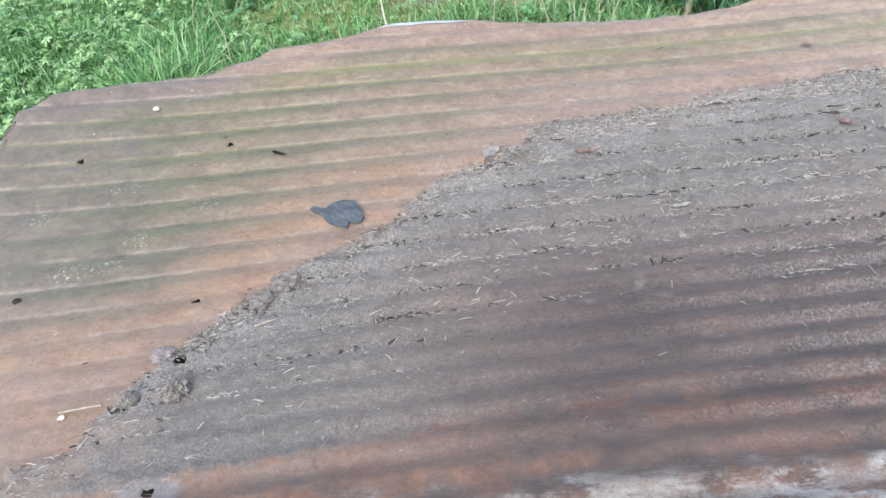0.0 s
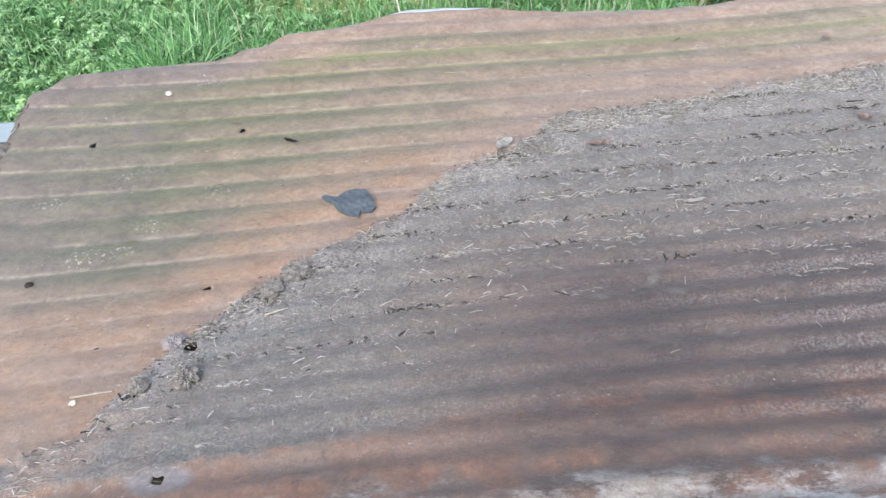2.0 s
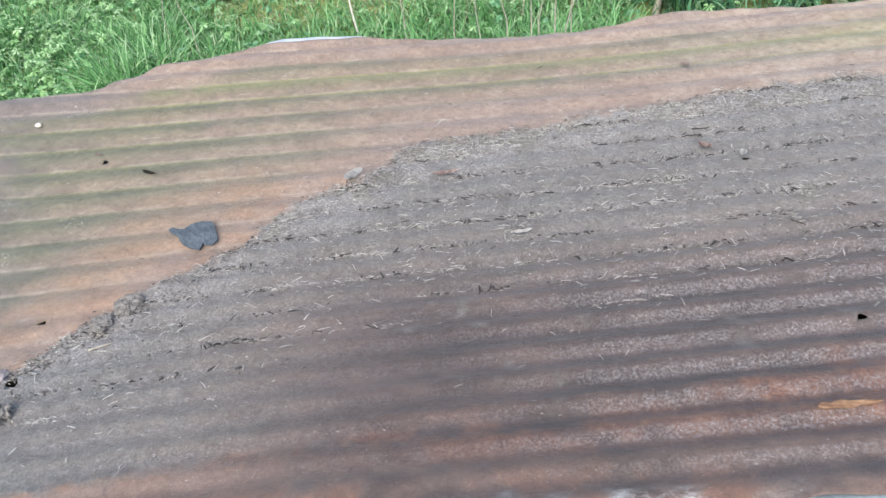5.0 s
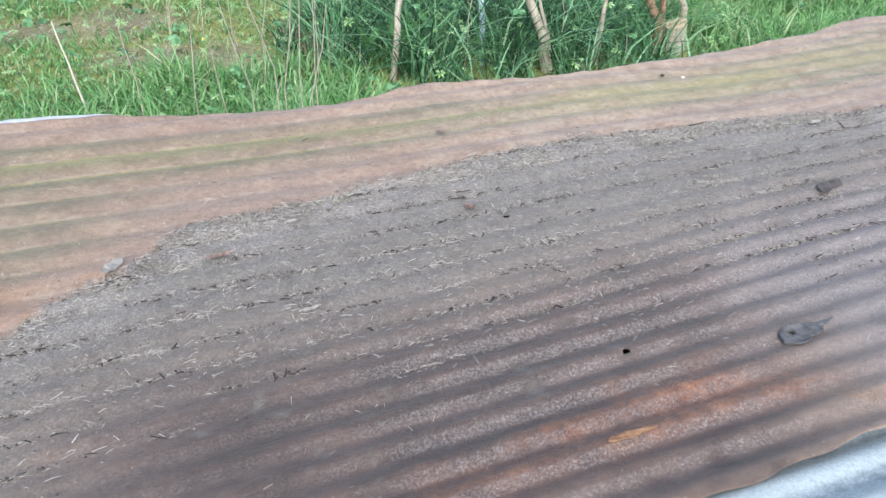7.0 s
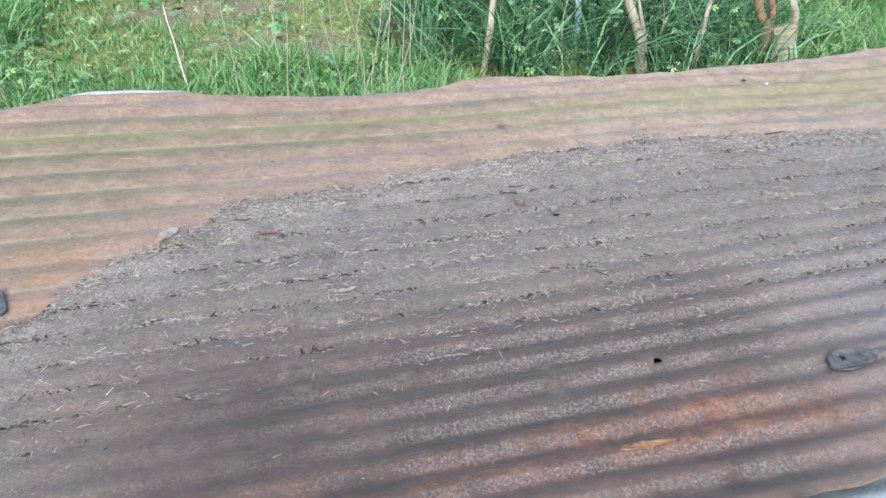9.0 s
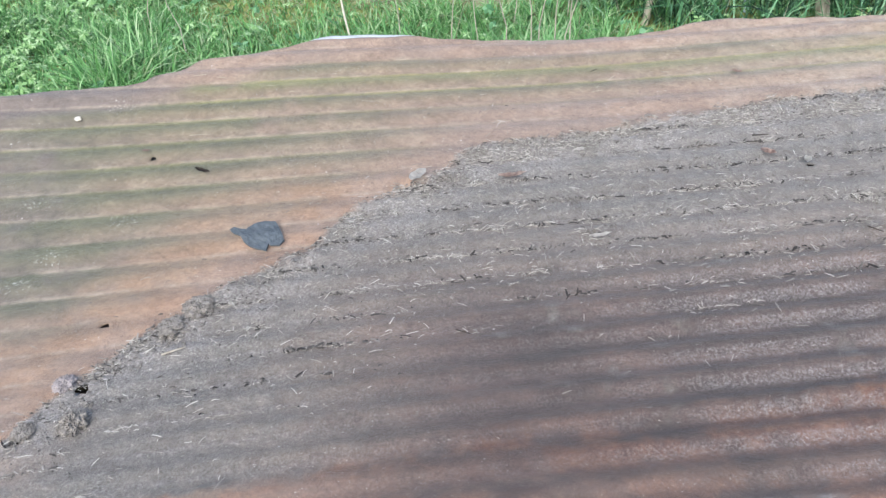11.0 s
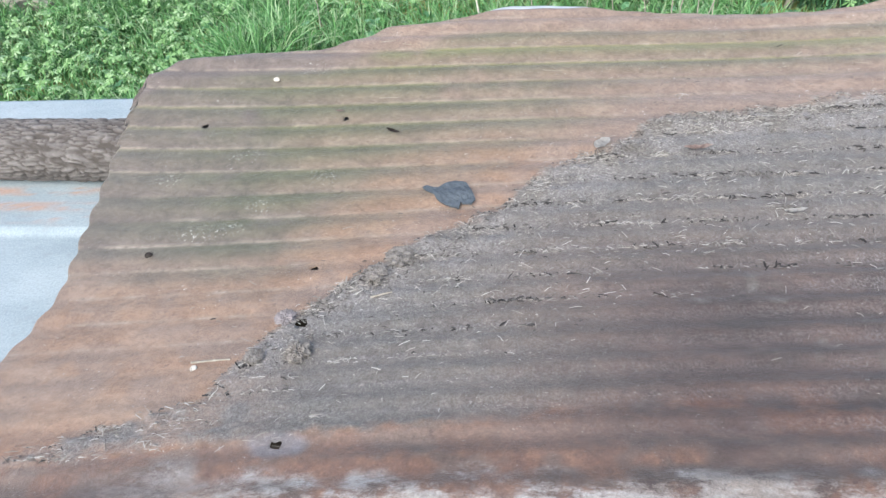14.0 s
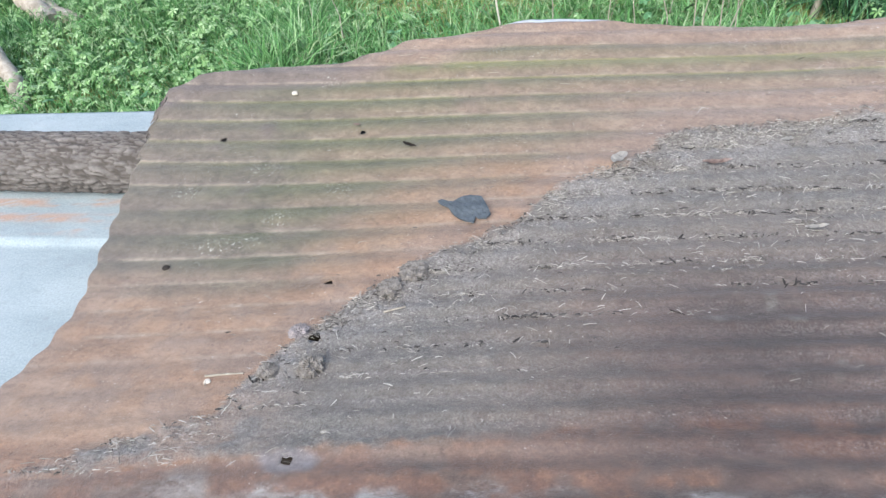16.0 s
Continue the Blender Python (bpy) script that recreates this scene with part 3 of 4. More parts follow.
# ---- the log on the pale sheet ----
def log_on_sheet():
    n, m = 420, 150
    r0, length = 0.062, 1.5
    a, l = np.meshgrid(np.linspace(0, 2 * np.pi, m, endpoint=False), np.linspace(0, length, n + 1))
    # furrowed plates: nearest and second nearest of scattered plate centres
    rng = np.random.default_rng(4)
    pc = rng.random((2300, 2)) * (length, 2 * np.pi)
    d1, d2 = np.full(a.shape, 9.0), np.full(a.shape, 9.0)
    warp = 0.035 * (fbm(l * 45, a * 5, 61) - 0.5)
    for cl, ca in pc:
        da = np.abs(a - ca)
        d = np.hypot((l + warp - cl) * 0.36, np.minimum(da, 2 * np.pi - da) * r0 * 1.25)
        d2 = np.minimum(np.maximum(d1, d), d2)
        d1 = np.minimum(d1, d)
    plate = smooth(0.0, 0.0036, d2 - d1 + 0.002 * (fbm(l * 120, a * 14, 63) - 0.45))
    r = r0 + 0.0042 * plate + 0.002 * smooth(0.0, 0.01, d2 - d1) + 0.003 * (fbm(l * 60, a * 8, 62) - 0.5) + 0.004 * np.sin(3 * l + a)
    v = np.stack([l - length, r * np.cos(a), r * np.sin(a)], -1).reshape(-1, 3)
    f = []
    for j in range(n):
        for i in range(m):
            f.append((j * m + i, j * m + (i + 1) % m, (j + 1) * m + (i + 1) % m, (j + 1) * m + i))
    f.append(tuple(range(m))[::-1])
    f.append(tuple(n * m + i for i in range(m)))
    ob = raw("log", v, f, LOG_BARK)
    ob.data.attributes.new("plate", "FLOAT", "POINT").data.foreach_set("value", plate.astype(np.float32).ravel())
    ob.matrix_world = pose(-0.62, 1.142, BED + 0.012 + 0.064, 0, 0, -1.0)
    return tagged(ob, "bark-covered log lying on the pale galvanised sheet", "log")


log_on_sheet()


# ---- loose things on the rusted sheet ----
def scrap(name, outline, thick, material, x, y, turn, label, category, dish=0.0, lift=0.0, hole=None):
    """A torn flat scrap: outline in metres, draped over the corrugation."""
    bm = bmesh.new()
    vs = [bm.verts.new((px, py, 0)) for px, py in outline]
    bm.faces.new(vs)
    bmesh.ops.triangulate(bm, faces=bm.faces[:])
    bmesh.ops.subdivide_edges(bm, edges=bm.edges[:], cuts=7, use_grid_fill=True)
    if hole:
        gone = [f for f in bm.faces if math.hypot(f.calc_center_median().x - hole[0], f.calc_center_median().y - hole[1]) < hole[2] * 0.8]
        bmesh.ops.delete(bm, geom=gone, context="FACES")
    c, s = math.cos(radians(turn)), math.sin(radians(turn))
    base = float(iron(x, y))
    for v in bm.verts:
        gx, gy = x + v.co.x * c - v.co.y * s, y + v.co.x * s + v.co.y * c
        rag = 0.0012 * (noise.noise((gx * 160, gy * 160, 3)))
        v.co.z = max(float(iron(gx, gy)) + 0.0028, float(sag(gx, gy)) + DEPTH * 0.5) - base + dish * v.co.length_squared * 100 + lift + rag
        if hole:
            d = math.hypot(v.co.x - hole[0], v.co.y - hole[1])
            v.co.z += -0.005 * max(0, 1 - d / hole[2]) + 0.0015 * max(0, 1 - abs(d - hole[2]) / 0.003)
    geom = bmesh.ops.extrude_face_region(bm, geom=bm.faces[:])
    for g in geom["geom"]:
        if isinstance(g, bmesh.types.BMVert):
            g.co.z += thick
    bmesh.ops.recalc_face_normals(bm, faces=bm.faces[:])
    ob = part(name, bm, material)
    ob.matrix_world = pose(x, y, base, 0, 0, turn)
    return tagged(ob, label, category)


FELT = [(-0.041, 0.012), (-0.036, 0.0165), (-0.026, 0.014), (-0.018, 0.013), (-0.01, 0.024), (0.004, 0.031), (0.02, 0.03), (0.028, 0.018),
        (0.036, 0.004), (0.041, -0.006), (0.037, -0.016), (0.024, -0.0165), (0.0215, -0.013), (0.021, -0.027), (0.008, -0.024), (-0.004, -0.019), (-0.014, -0.011), (-0.022, -0.0005), (-0.032, 0.004)]
scrap("felt_scrap", [(px * 1.08, py * 1.08) for px, py in FELT], 0.0025, BITUMEN, -0.208, 0.846, -6, "torn blue-black bitumen felt scrap with a narrow tail", "felt scrap")
MUDF = [(-0.034, -0.004), (-0.028, 0.012), (-0.014, 0.02), (0.004, 0.018), (0.022, 0.016), (0.036, 0.012), (0.05, 0.012), (0.066, 0.013), (0.05, 0.007),
        (0.038, 0.003), (0.03, -0.006), (0.016, -0.009), (0.006, -0.006), (0.002, -0.014), (-0.012, -0.018), (-0.026, -0.015)]
scrap("felt_scrap", MUDF, 0.004, MUD, 0.925, 0.556, 2, "dusty grey bitumen scrap with round dent and thin tail", "felt scrap", 0.0, 0.0, (-0.012, 0.008, 0.007))
CURL = [(-0.03, -0.006), (-0.024, 0.01), (-0.006, 0.016), (0.012, 0.014), (0.028, 0.006), (0.024, -0.008), (0.006, -0.004), (-0.012, -0.01)]
scrap("felt_scrap", CURL, 0.003, DUSTY, 1.276, 0.886, 8, "small curled dark bitumen scrap on the dirt crust", "felt scrap", 0.06, 0.001)


def leaf(x, y, length, width, turn, material, label, curl=0.25, fold=0.5):
    bm = bmesh.new()
    rows = []
    for i in range(9):
        t = i / 8
        w = width * math.sin(math.pi * min(1, t * 0.94 + 0.06)) ** 0.8 * (1 + 0.12 * math.sin(9 * t))
        px = (t - 0.5) * length
        pz = 0.0015 + curl * length * (t - 0.5) ** 2
        rows.append([bm.verts.new((px, s * w / 2, pz + fold * abs(s) * w / 2 + 0.0008 * math.sin(17 * t + s))) for s in (-1, -0.5, 0, 0.5, 1)])
    for a, b in zip(rows, rows[1:]):
        for i in range(4):
            bm.faces.new((a[i], a[i + 1], b[i + 1], b[i]))
    bmesh.ops.solidify(bm, geom=bm.faces[:], thickness=0.0005)
    ob = part("dead_leaf", bm, material)
    ob.matrix_world = Matrix.Translation(on_iron(x, y, 0.003)) @ pose(0, 0, 0, random.uniform(-8, 8), random.uniform(-8, 8), turn)
    return tagged(ob, label, "leaf")


leaf(0.031, 0.975, 0.042, 0.02, 55, GREY_LEAF, "bleached grey dead leaf at the edge of the dirt", 0.15, 0.2)
leaf(0.183, 0.971, 0.046, 0.012, 4, DEAD_LEAF, "curled red-brown dead leaf on the dirt", 0.5, 0.7)
leaf(0.296, 0.822, 0.034, 0.009, 10, GREY_LEAF, "curled grey-brown dead leaf among crumbs", 0.5, 0.6)
leaf(0.614, 1.024, 0.026, 0.014, -35, DEAD_LEAF, "small folded brown dead leaf on the dirt", 0.6, 0.7)
leaf(0.668, 0.998, 0.022, 0.013, 60, GREY_LEAF, "small folded brown dead leaf on the dirt", 0.5, 0.9)
leaf(0.302, 1.042, 0.02, 0.009, 15, GREY_LEAF, "bleached grey dead leaf at the edge of the dirt", 0.3, 0.3)
leaf(0.636, 1.265, 0.02, 0.012, -20, DEAD_LEAF, "small brown dead leaf on bare rust", 0.6, 0.5)
leaf(1.452, 1.12, 0.028, 0.014, 5, GREY_LEAF, "small folded brown dead leaf on the dirt", 0.5, 0.6)
leaf(-0.318, 0.996, 0.027, 0.008, -18, CHAR, "shrivelled dark dead leaf on mossy rust", 0.4, 0.6)
leaf(1.25, 1.418, 0.018, 0.01, 25, CHAR, "small brown dead leaf on bare rust", 0.5, 0.6)
leaf(-0.422, 1.046, 0.014, 0.008, 5, DEAD_LEAF, "small brown dead leaf on bare rust", 0.4, 0.4)


def shell(x, y, size, turn, label):
    bm = bmesh.new()
    rings = []
    for i in range(40):
        t = i / 39
        ang, rad = t * 2.6 * 2 * math.pi, size * (0.48 * math.exp(-1.5 * (1 - t)))
        tube = rad * 0.52
        cx, cy, cz = rad * math.cos(ang) * 0.75, rad * math.sin(ang) * 0.75, size * 0.42 * (1 - t) + tube
        rings.append([bm.verts.new((cx + tube * math.cos(p) * math.cos(ang), cy + tube * math.cos(p) * math.sin(ang), cz + tube * math.sin(p))) for p in [j * math.pi / 4 for j in range(8)]])
    for a, b in zip(rings, rings[1:]):
        for j in range(8):
            bm.faces.new((a[j], a[(j + 1) % 8], b[(j + 1) % 8], b[j]))
    for f in bm.faces:
        f.smooth = True
    ob = part("snail_shell", bm, SHELL)
    ob.matrix_world = Matrix.Translation(on_iron(x, y)) @ pose(0, 0, 0, 0, 0, turn)
    return tagged(ob, label, "snail shell")


shell(-0.497, 0.505, 0.0095, 30, "bleached empty snail shell on bare rust")
shell(-0.56, 1.13, 0.0125, 120, "white broken snail shell on mossy rust")
shell(1.3, 1.405, 0.009, 200, "bleached empty snail shell on bare rust")


def lump(name, x, y, size, seed, material, label, category, flat=0.5):
    bm = bmesh.new()
    bmesh.ops.create_icosphere(bm, subdivisions=5, radius=size / 2)
    for v in bm.verts:
        d = v.co.normalized()
        v.co *= 1 + 0.35 * noise.noise(d * 2.2 + Vector((seed, 0, 0))) + 0.22 * noise.noise(d * 6 + Vector((0, seed, 0))) + 0.16 * noise.noise(d * 13) + 0.1 * noise.noise(d * 28)
        v.co.z = max(v.co.z, -size * 0.18) * flat * 1.6
    ob = part(name, bm, material)
    ob.matrix_world = Matrix.Translation(on_iron(x, y, size * 0.16)) @ pose(0, 0, 0, 0, 0, seed * 70)
    return tagged(ob, label, category)


lump("dirt_clod", -0.362, 0.528, 0.031, 1, CLOD, "crumbly round grey dirt clod on the sheet", "dirt clod", 0.36)
lump("dirt_clod", -0.262, 0.71, 0.038, 2, CLOD, "flattened grey dirt clod at the crust's edge", "dirt clod", 0.17)
lump("dirt_clod", -0.42, 0.522, 0.024, 3, CLOD, "flattened grey dirt clod at the crust's edge", "dirt clod", 0.17)
lump("dirt_clod", -0.29, 0.675, 0.03, 4, CLOD, "flattened grey dirt clod at the crust's edge", "dirt clod", 0.17)
lump("bark_chip", -0.662, 0.723, 0.011, 5, CHAR, "small dark bark chip on dull rust", "bark chip", 0.25)
lump("stone_chip", -0.4, 0.592, 0.026, 9, STONE, "grey stone chip beside a torn rust hole", "stone", 0.25)


def stick(name, pts, radius, material, label, category, sides=8, taper=0.5, knots=0.12):
    """A bent tapering stick through a few given points."""
    curve = bpy.data.curves.new(name, "CURVE")
    curve.dimensions, curve.bevel_depth, curve.bevel_resolution = "3D", radius, max(1, sides // 4)
    curve.use_fill_caps = True
    sp = curve.splines.new("POLY")
    dense = []
    for i in range(len(pts) - 1):
        for j in range(8):
            t = j / 8
            dense.append(Vector(pts[i]).lerp(Vector(pts[i + 1]), t))
    dense.append(Vector(pts[-1]))
    sp.points.add(len(dense) - 1)
    for i, p in enumerate(dense):
        t = i / (len(dense) - 1)
        wob = noise.noise_vector(p * 5.0) * radius * knots * 6
        sp.points[i].co = (*(p + wob * math.sin(math.pi * t)), 1)
        sp.points[i].radius = (1 - taper * t) * (1 + knots * noise.noise(p * 9))
    tmp = bpy.data.objects.new(name, curve)
    scene.collection.objects.link(tmp)
    me = bpy.data.meshes.new_from_object(tmp.evaluated_get(bpy.context.evaluated_depsgraph_get()))
    bpy.data.objects.remove(tmp)
    bpy.data.curves.remove(curve)
    me.name = name
    me.materials.clear()
    me.materials.append(material)
    me.polygons.foreach_set("use_smooth", [True] * len(me.polygons))
    return tagged(new(name, me), label, category)


def twig(x, y, length, turn, radius, material, label):
    c, s = math.cos(radians(turn)) * length / 2, math.sin(radians(turn)) * length / 2
    a, b, mid = on_iron(x - c, y - s, radius + 0.001), on_iron(x + c, y + s, radius + 0.001), on_iron(x, y, radius + 0.001)
    lift = max(0.0, mid.z - (a.z + b.z) / 2)
    a.z, b.z = a.z + lift, b.z + lift
    pts = [a, (a + b) / 2, b]
    return stick("twig", pts, radius, material, label, "twig", 8, 0.4, 0.1)


twig(-0.478, 0.516, 0.052, 6, 0.0017, STALK, "short pale dry twig on bare rust")
twig(-0.275, 0.633, 0.03, 18, 0.0017, STALK, "short pale dry twig in the dirt")
twig(0.0, 0.664, 0.014, 70, 0.0009, SHELL, "white splinter of straw on the dirt")
twig(0.09, 0.64, 0.02, -28, 0.0009, CHAR, "thin dark twig on the dirt")
twig(0.69, 0.815, 0.022, -30, 0.0009, CHAR, "thin curved dark twig on the dirt")
twig(0.62, 1.08, 0.03, 4, 0.0012, CHAR, "thin dark twig on the dirt")
twig(1.21, 1.205, 0.05, 12, 0.0014, CHAR, "thin dark twig on the dirt")
twig(1.5, 1.1, 0.03, 80, 0.001, CHAR, "thin dark twig on the dirt")
for i, (tx, ty, tl, ta) in enumerate(((-0.32, 1.222, 0.034, -4), (-0.288, 1.207, 0.03, -22), (-0.262, 1.212, 0.02, 30), (-0.238, 1.2, 0.034, -6), (-0.3, 1.198, 0.012, 60), (-0.19, 1.19, 0.026, 4), (-0.05, 1.165, 0.05, 2), (-0.36, 1.226, 0.04, 8), (0.08, 1.158, 0.03, -3), (-0.34, 1.087, 0.05, 3), (0.36, 1.21, 0.03, 12), (0.42, 1.215, 0.026, -8), (0.5, 1.23, 0.03, 5), (0.3, 1.172, 0.024, 20))):
    twig(tx, ty, tl * 0.7, ta, 0.00045, STALK, "thin white peeled thread lying on mossy rust")
scrap("wood_splinter", [(-0.03, -0.005), (-0.025, 0.001), (-0.016, 0.001), (-0.008, 0.005), (0.01, 0.005), (0.018, 0.007), (0.034, 0.008), (0.024, 0.003), (0.012, 0.001), (0.004, -0.003), (-0.012, -0.004), (-0.024, -0.007)], 0.002, SPLINTER,
      0.607, 0.468, -9, "orange flake of split wood on red rust", "wood splinter")


# ---- litter too small to count ----
def litter(name, count, material, label, seed, straw, lines=False):
    rng = np.random.default_rng(seed)
    xs, ys = rng.uniform(-0.75, 2.3, count * 16), rng.uniform(0.36, 1.3, count * 16)
    dep = soil_depth(xs, ys)
    top = np.interp(xs, SOIL_X, SOIL_Y) - ys + 0.035 * (fbm(xs * 14, ys * 14, 3) - 0.5)
    k = fan(xs, ys) % 1
    valley = np.exp(-(np.minimum(k, 1 - k) / 0.075) ** 2)
    rim = np.exp(-((top - 0.018) / 0.034) ** 2)
    for cx, cy, cr in ((0.285, 0.832, 0.016), (0.678, 0.838, 0.02), (0.2, 0.9, 0.013), (0.72, 0.893, 0.02), (-0.27, 0.7, 0.03), (0.1, 1.04, 0.03), (0.45, 1.145, 0.03), (0.9, 1.2, 0.03), (0.55, 0.95, 0.016), (1.1, 0.99, 0.02)):
        rim = np.maximum(rim, 1.6 * np.exp(-(((xs - cx) * 0.6) ** 2 + (ys - cy) ** 2) / (0.5 * cr ** 2)))
    upper = smooth(0.6, 0.8, ys + 0.62 * np.maximum(0, 0.1 - xs))
    clump = smooth(0.45, 0.75, fbm(xs * 16, ys * 34, seed + 3))
    dens = np.where(dep > -0.006, 0.0012 + 0.02 * upper + upper * valley * (0.1 + clump) + 0.8 * rim * (0.2 + 0.8 * clump) + 0.05 * clump * upper, 0.0)
    if lines:
        dens = np.where(dep > 0.0, upper * valley * smooth(0.4, 0.62, fbm(xs * 11, np.round(fan(xs, ys)) * 3.7, seed + 9)) * (0.6 + clump), 0.0)
    dens = dens * (1 - 0.55 * smooth(-0.36, -0.45, xs)) * (1 if straw else smooth(0.56, 0.66, ys + 0.3 * np.maximum(0, 0.1 - xs)))
    dens = np.maximum(dens, (0.008 if straw else 0.002) * smooth(0.5, 0.62, ys) * smooth(-0.3, 0.0, dep) * (ys < far_edge(xs) - 0.02) * (dep < 0))
    pick = np.nonzero(rng.random(xs.size) < dens * 0.55)[0][:count]
    x, y = xs[pick], ys[pick]
    n = x.size
    z = iron(x, y) + crust(x, y) + (0.0012 if lines else 0.0006)
    ang = np.where(rng.random(n) < 0.6, rng.normal(0.1, 0.35, n), rng.uniform(0, np.pi, n))
    if straw:
        l, w = np.minimum(rng.gamma(1.3, 0.0042, n) + 0.0014, 0.016), rng.uniform(0.0003, 0.0009, n)
    else:
        l, w = rng.gamma(1.6, 0.0017, n) + 0.0012, rng.uniform(0.0009, 0.0022, n)
    if lines:
        l, w = rng.gamma(1.8, 0.0026, n) + 0.002, rng.uniform(0.001, 0.003, n)
    tilt = rng.normal(0, 0.45, n)
    ca, sa = np.cos(ang), np.sin(ang)
    h = rng.uniform(0.0006, 0.0022, n)
    verts = np.zeros((n, 6, 3))
    for i, (a, b, c) in enumerate([(-0.5, -0.5, 0), (-0.5, 0.5, 0), (0.0, -0.6, 1), (0.0, 0.6, 1), (0.5, -0.4, 0), (0.5, 0.4, 0)]):
        jit = rng.normal(0, 0.12, n)
        dx, dy = (a + 0.3 * jit) * l, (b + jit) * w
        verts[:, i, 0] = x + dx * ca - dy * sa
        verts[:, i, 1] = y + dx * sa + dy * ca
        verts[:, i, 2] = z + c * h + dx * np.sin(tilt) * 0.6 + np.abs(dx) * 0.1
    o = (np.arange(n) * 6)[:, None]
    faces = np.concatenate([o + np.array([[0, 2, 3, 1]]), o + np.array([[2, 4, 5, 3]])]).tolist()
    ob = raw(name, verts.reshape(-1, 3), faces, material, False)
    s = ob.modifiers.new("thickness", "SOLIDIFY")
    s.thickness, s.offset = 0.0005, 0
    return tagged(ob, label, "litter", kind="stuff")


litter("straw_litter", 34000, STRAW, "pale bits of straw and dry grass in the corrugation valleys", 71, True)
litter("soil_crumbs", 20000, CRUMB, "dark soil and leaf crumbs scattered over the dirt crust", 72, False)

litter("leaf_crumbs", 9000, DARK_CRUMB, "dark rotted leaf crumbs lying in rows along the valleys", 75, False, True)


# ---- ground ----
def terrain(x, y):
    far = smooth(4.0, 12.0, np.hypot(x - 1, y - 4))
    return GROUND + 0.05 * (fbm(x * 0.8, y * 0.8, 81) - 0.5) * 2 * (1 - far) + far * 0.25 * (fbm(x * 0.12, y * 0.12, 82) - 0.5)


def bare_mask(x, y):
    m = 0.0 * x
    for cx, cy, rx, ry in ((-0.35, 6.1, 0.6, 0.45), (1.0, 5.45, 0.3, 0.45), (1.5, 6.6, 0.4, 0.4), (0.3, 7.3, 0.7, 0.5), (-0.9, 6.0, 0.5, 0.3), (0.4, 5.2, 0.25, 0.3), (-0.2, 5.3, 0.4, 0.25)):
        m = np.maximum(m, smooth(1.25, 0.3, np.hypot((x - cx) / rx, (y - cy) / ry) + 0.7 * (fbm(x * 4, y * 4, 83) - 0.5)))
    return m


def ground():
    g = np.concatenate([-np.geomspace(160, 9.2, 24), np.linspace(-9, 11, 160), np.geomspace(11.4, 160, 24)])
    x, y = np.meshgrid(g, g + 1.0)
    n = g.size
    idx = np.arange(n * n).reshape(n, n)
    ob = raw("ground", np.stack([x, y, terrain(x, y)], -1).reshape(-1, 3), np.stack([idx[:-1, :-1], idx[:-1, 1:], idx[1:, 1:], idx[1:, :-1]], -1).reshape(-1, 4).tolist(), EARTH)
    ob.data.attributes.new("bare", "FLOAT", "POINT").data.foreach_set("value", np.clip(bare_mask(x, y), 0, 1).astype(np.float32).ravel())
    tagged(ob, "mossy ground with short turf and bare patches", "ground", kind="structure")


ground()


def thicket(x, y):
    """The darker, taller growth round the saplings."""
    return smooth(1.32, 0.55, np.hypot((x - 2.42) / 1.5, (y - 5.2) / 1.1) + 0.75 * (fbm(x * 2.6, y * 2.6, 91) - 0.5))


def blades(name, x, y, h, w, lean, material, label, seed):
    rng = np.random.default_rng(seed)
    n = x.size
    a, face = rng.uniform(0, 2 * np.pi, n), rng.uniform(0, 2 * np.pi, n)
    z = terrain(x, y) - 0.01
    verts = np.zeros((n, 7, 3))
    i = 0
    for t, ww in ((0, 0.8), (0.4, 1.0), (0.75, 0.7), (1.0, 0)):
        px, py = x + np.cos(a) * lean * h * t ** 2, y + np.sin(a) * lean * h * t ** 2
        pz = z + h * (t - 0.32 * lean * t ** 2.4)
        ox, oy = np.cos(face) * w * ww / 2, np.sin(face) * w * ww / 2
        for s in ((-1, 1) if ww else (0,)):
            verts[:, i, 0], verts[:, i, 1], verts[:, i, 2] = px + s * ox, py + s * oy, pz
            i += 1
    o = (np.arange(n) * 7)[:, None]
    faces = np.concatenate([o + [[0, 1, 3, 2]], o + [[2, 3, 5, 4]]]).tolist() + (o + [[4, 5, 6]]).tolist()
    ob = raw(name, verts.reshape(-1, 3), faces, material)
    return tagged(ob, label, "grass", kind="stuff")


def sow(count, seed, dens):
    rng = np.random.default_rng(seed)
    x, y = rng.uniform(-5.6, 8.4, count), 3.0 + 6.5 * rng.random(count) ** 1.25
    keep = (rng.random(count) < dens(x, y)) & ~((np.abs(x - 3.72) < 0.2) & (y > 4.3) & (y < 4.9) & (rng.random(count) < 0.85))
    for bx, by in ((2.56, 4.48), (1.45, 4.65), (2.13, 4.75), (2.98, 4.52)):
        keep &= ~((np.hypot((x - bx + 0.1) / 0.11, (y - by + 0.22) / 0.34) < 1) & (rng.random(count) < 0.85))
    return x[keep], y[keep], rng


def turf(x, y):
    """Short yellow-green turf round the bare patches."""
    return smooth(1.9, 1.3, np.abs(x + 0.15) + 0.5 * (fbm(x * 2, y * 2, 95) - 0.5)) * smooth(4.5, 5.0, y + 0.6 * (fbm(x * 3, y * 3, 96) - 0.5))


def tall(x, y):
    t = 0.35 + 0.65 * smooth(0.4, 0.65, fbm(x * 1.6, y * 1.6, 93))
    t = t * (1 - 0.9 * turf(x, y))
    return t * (1 - 0.6 * smooth(-1.8, -2.6, x))


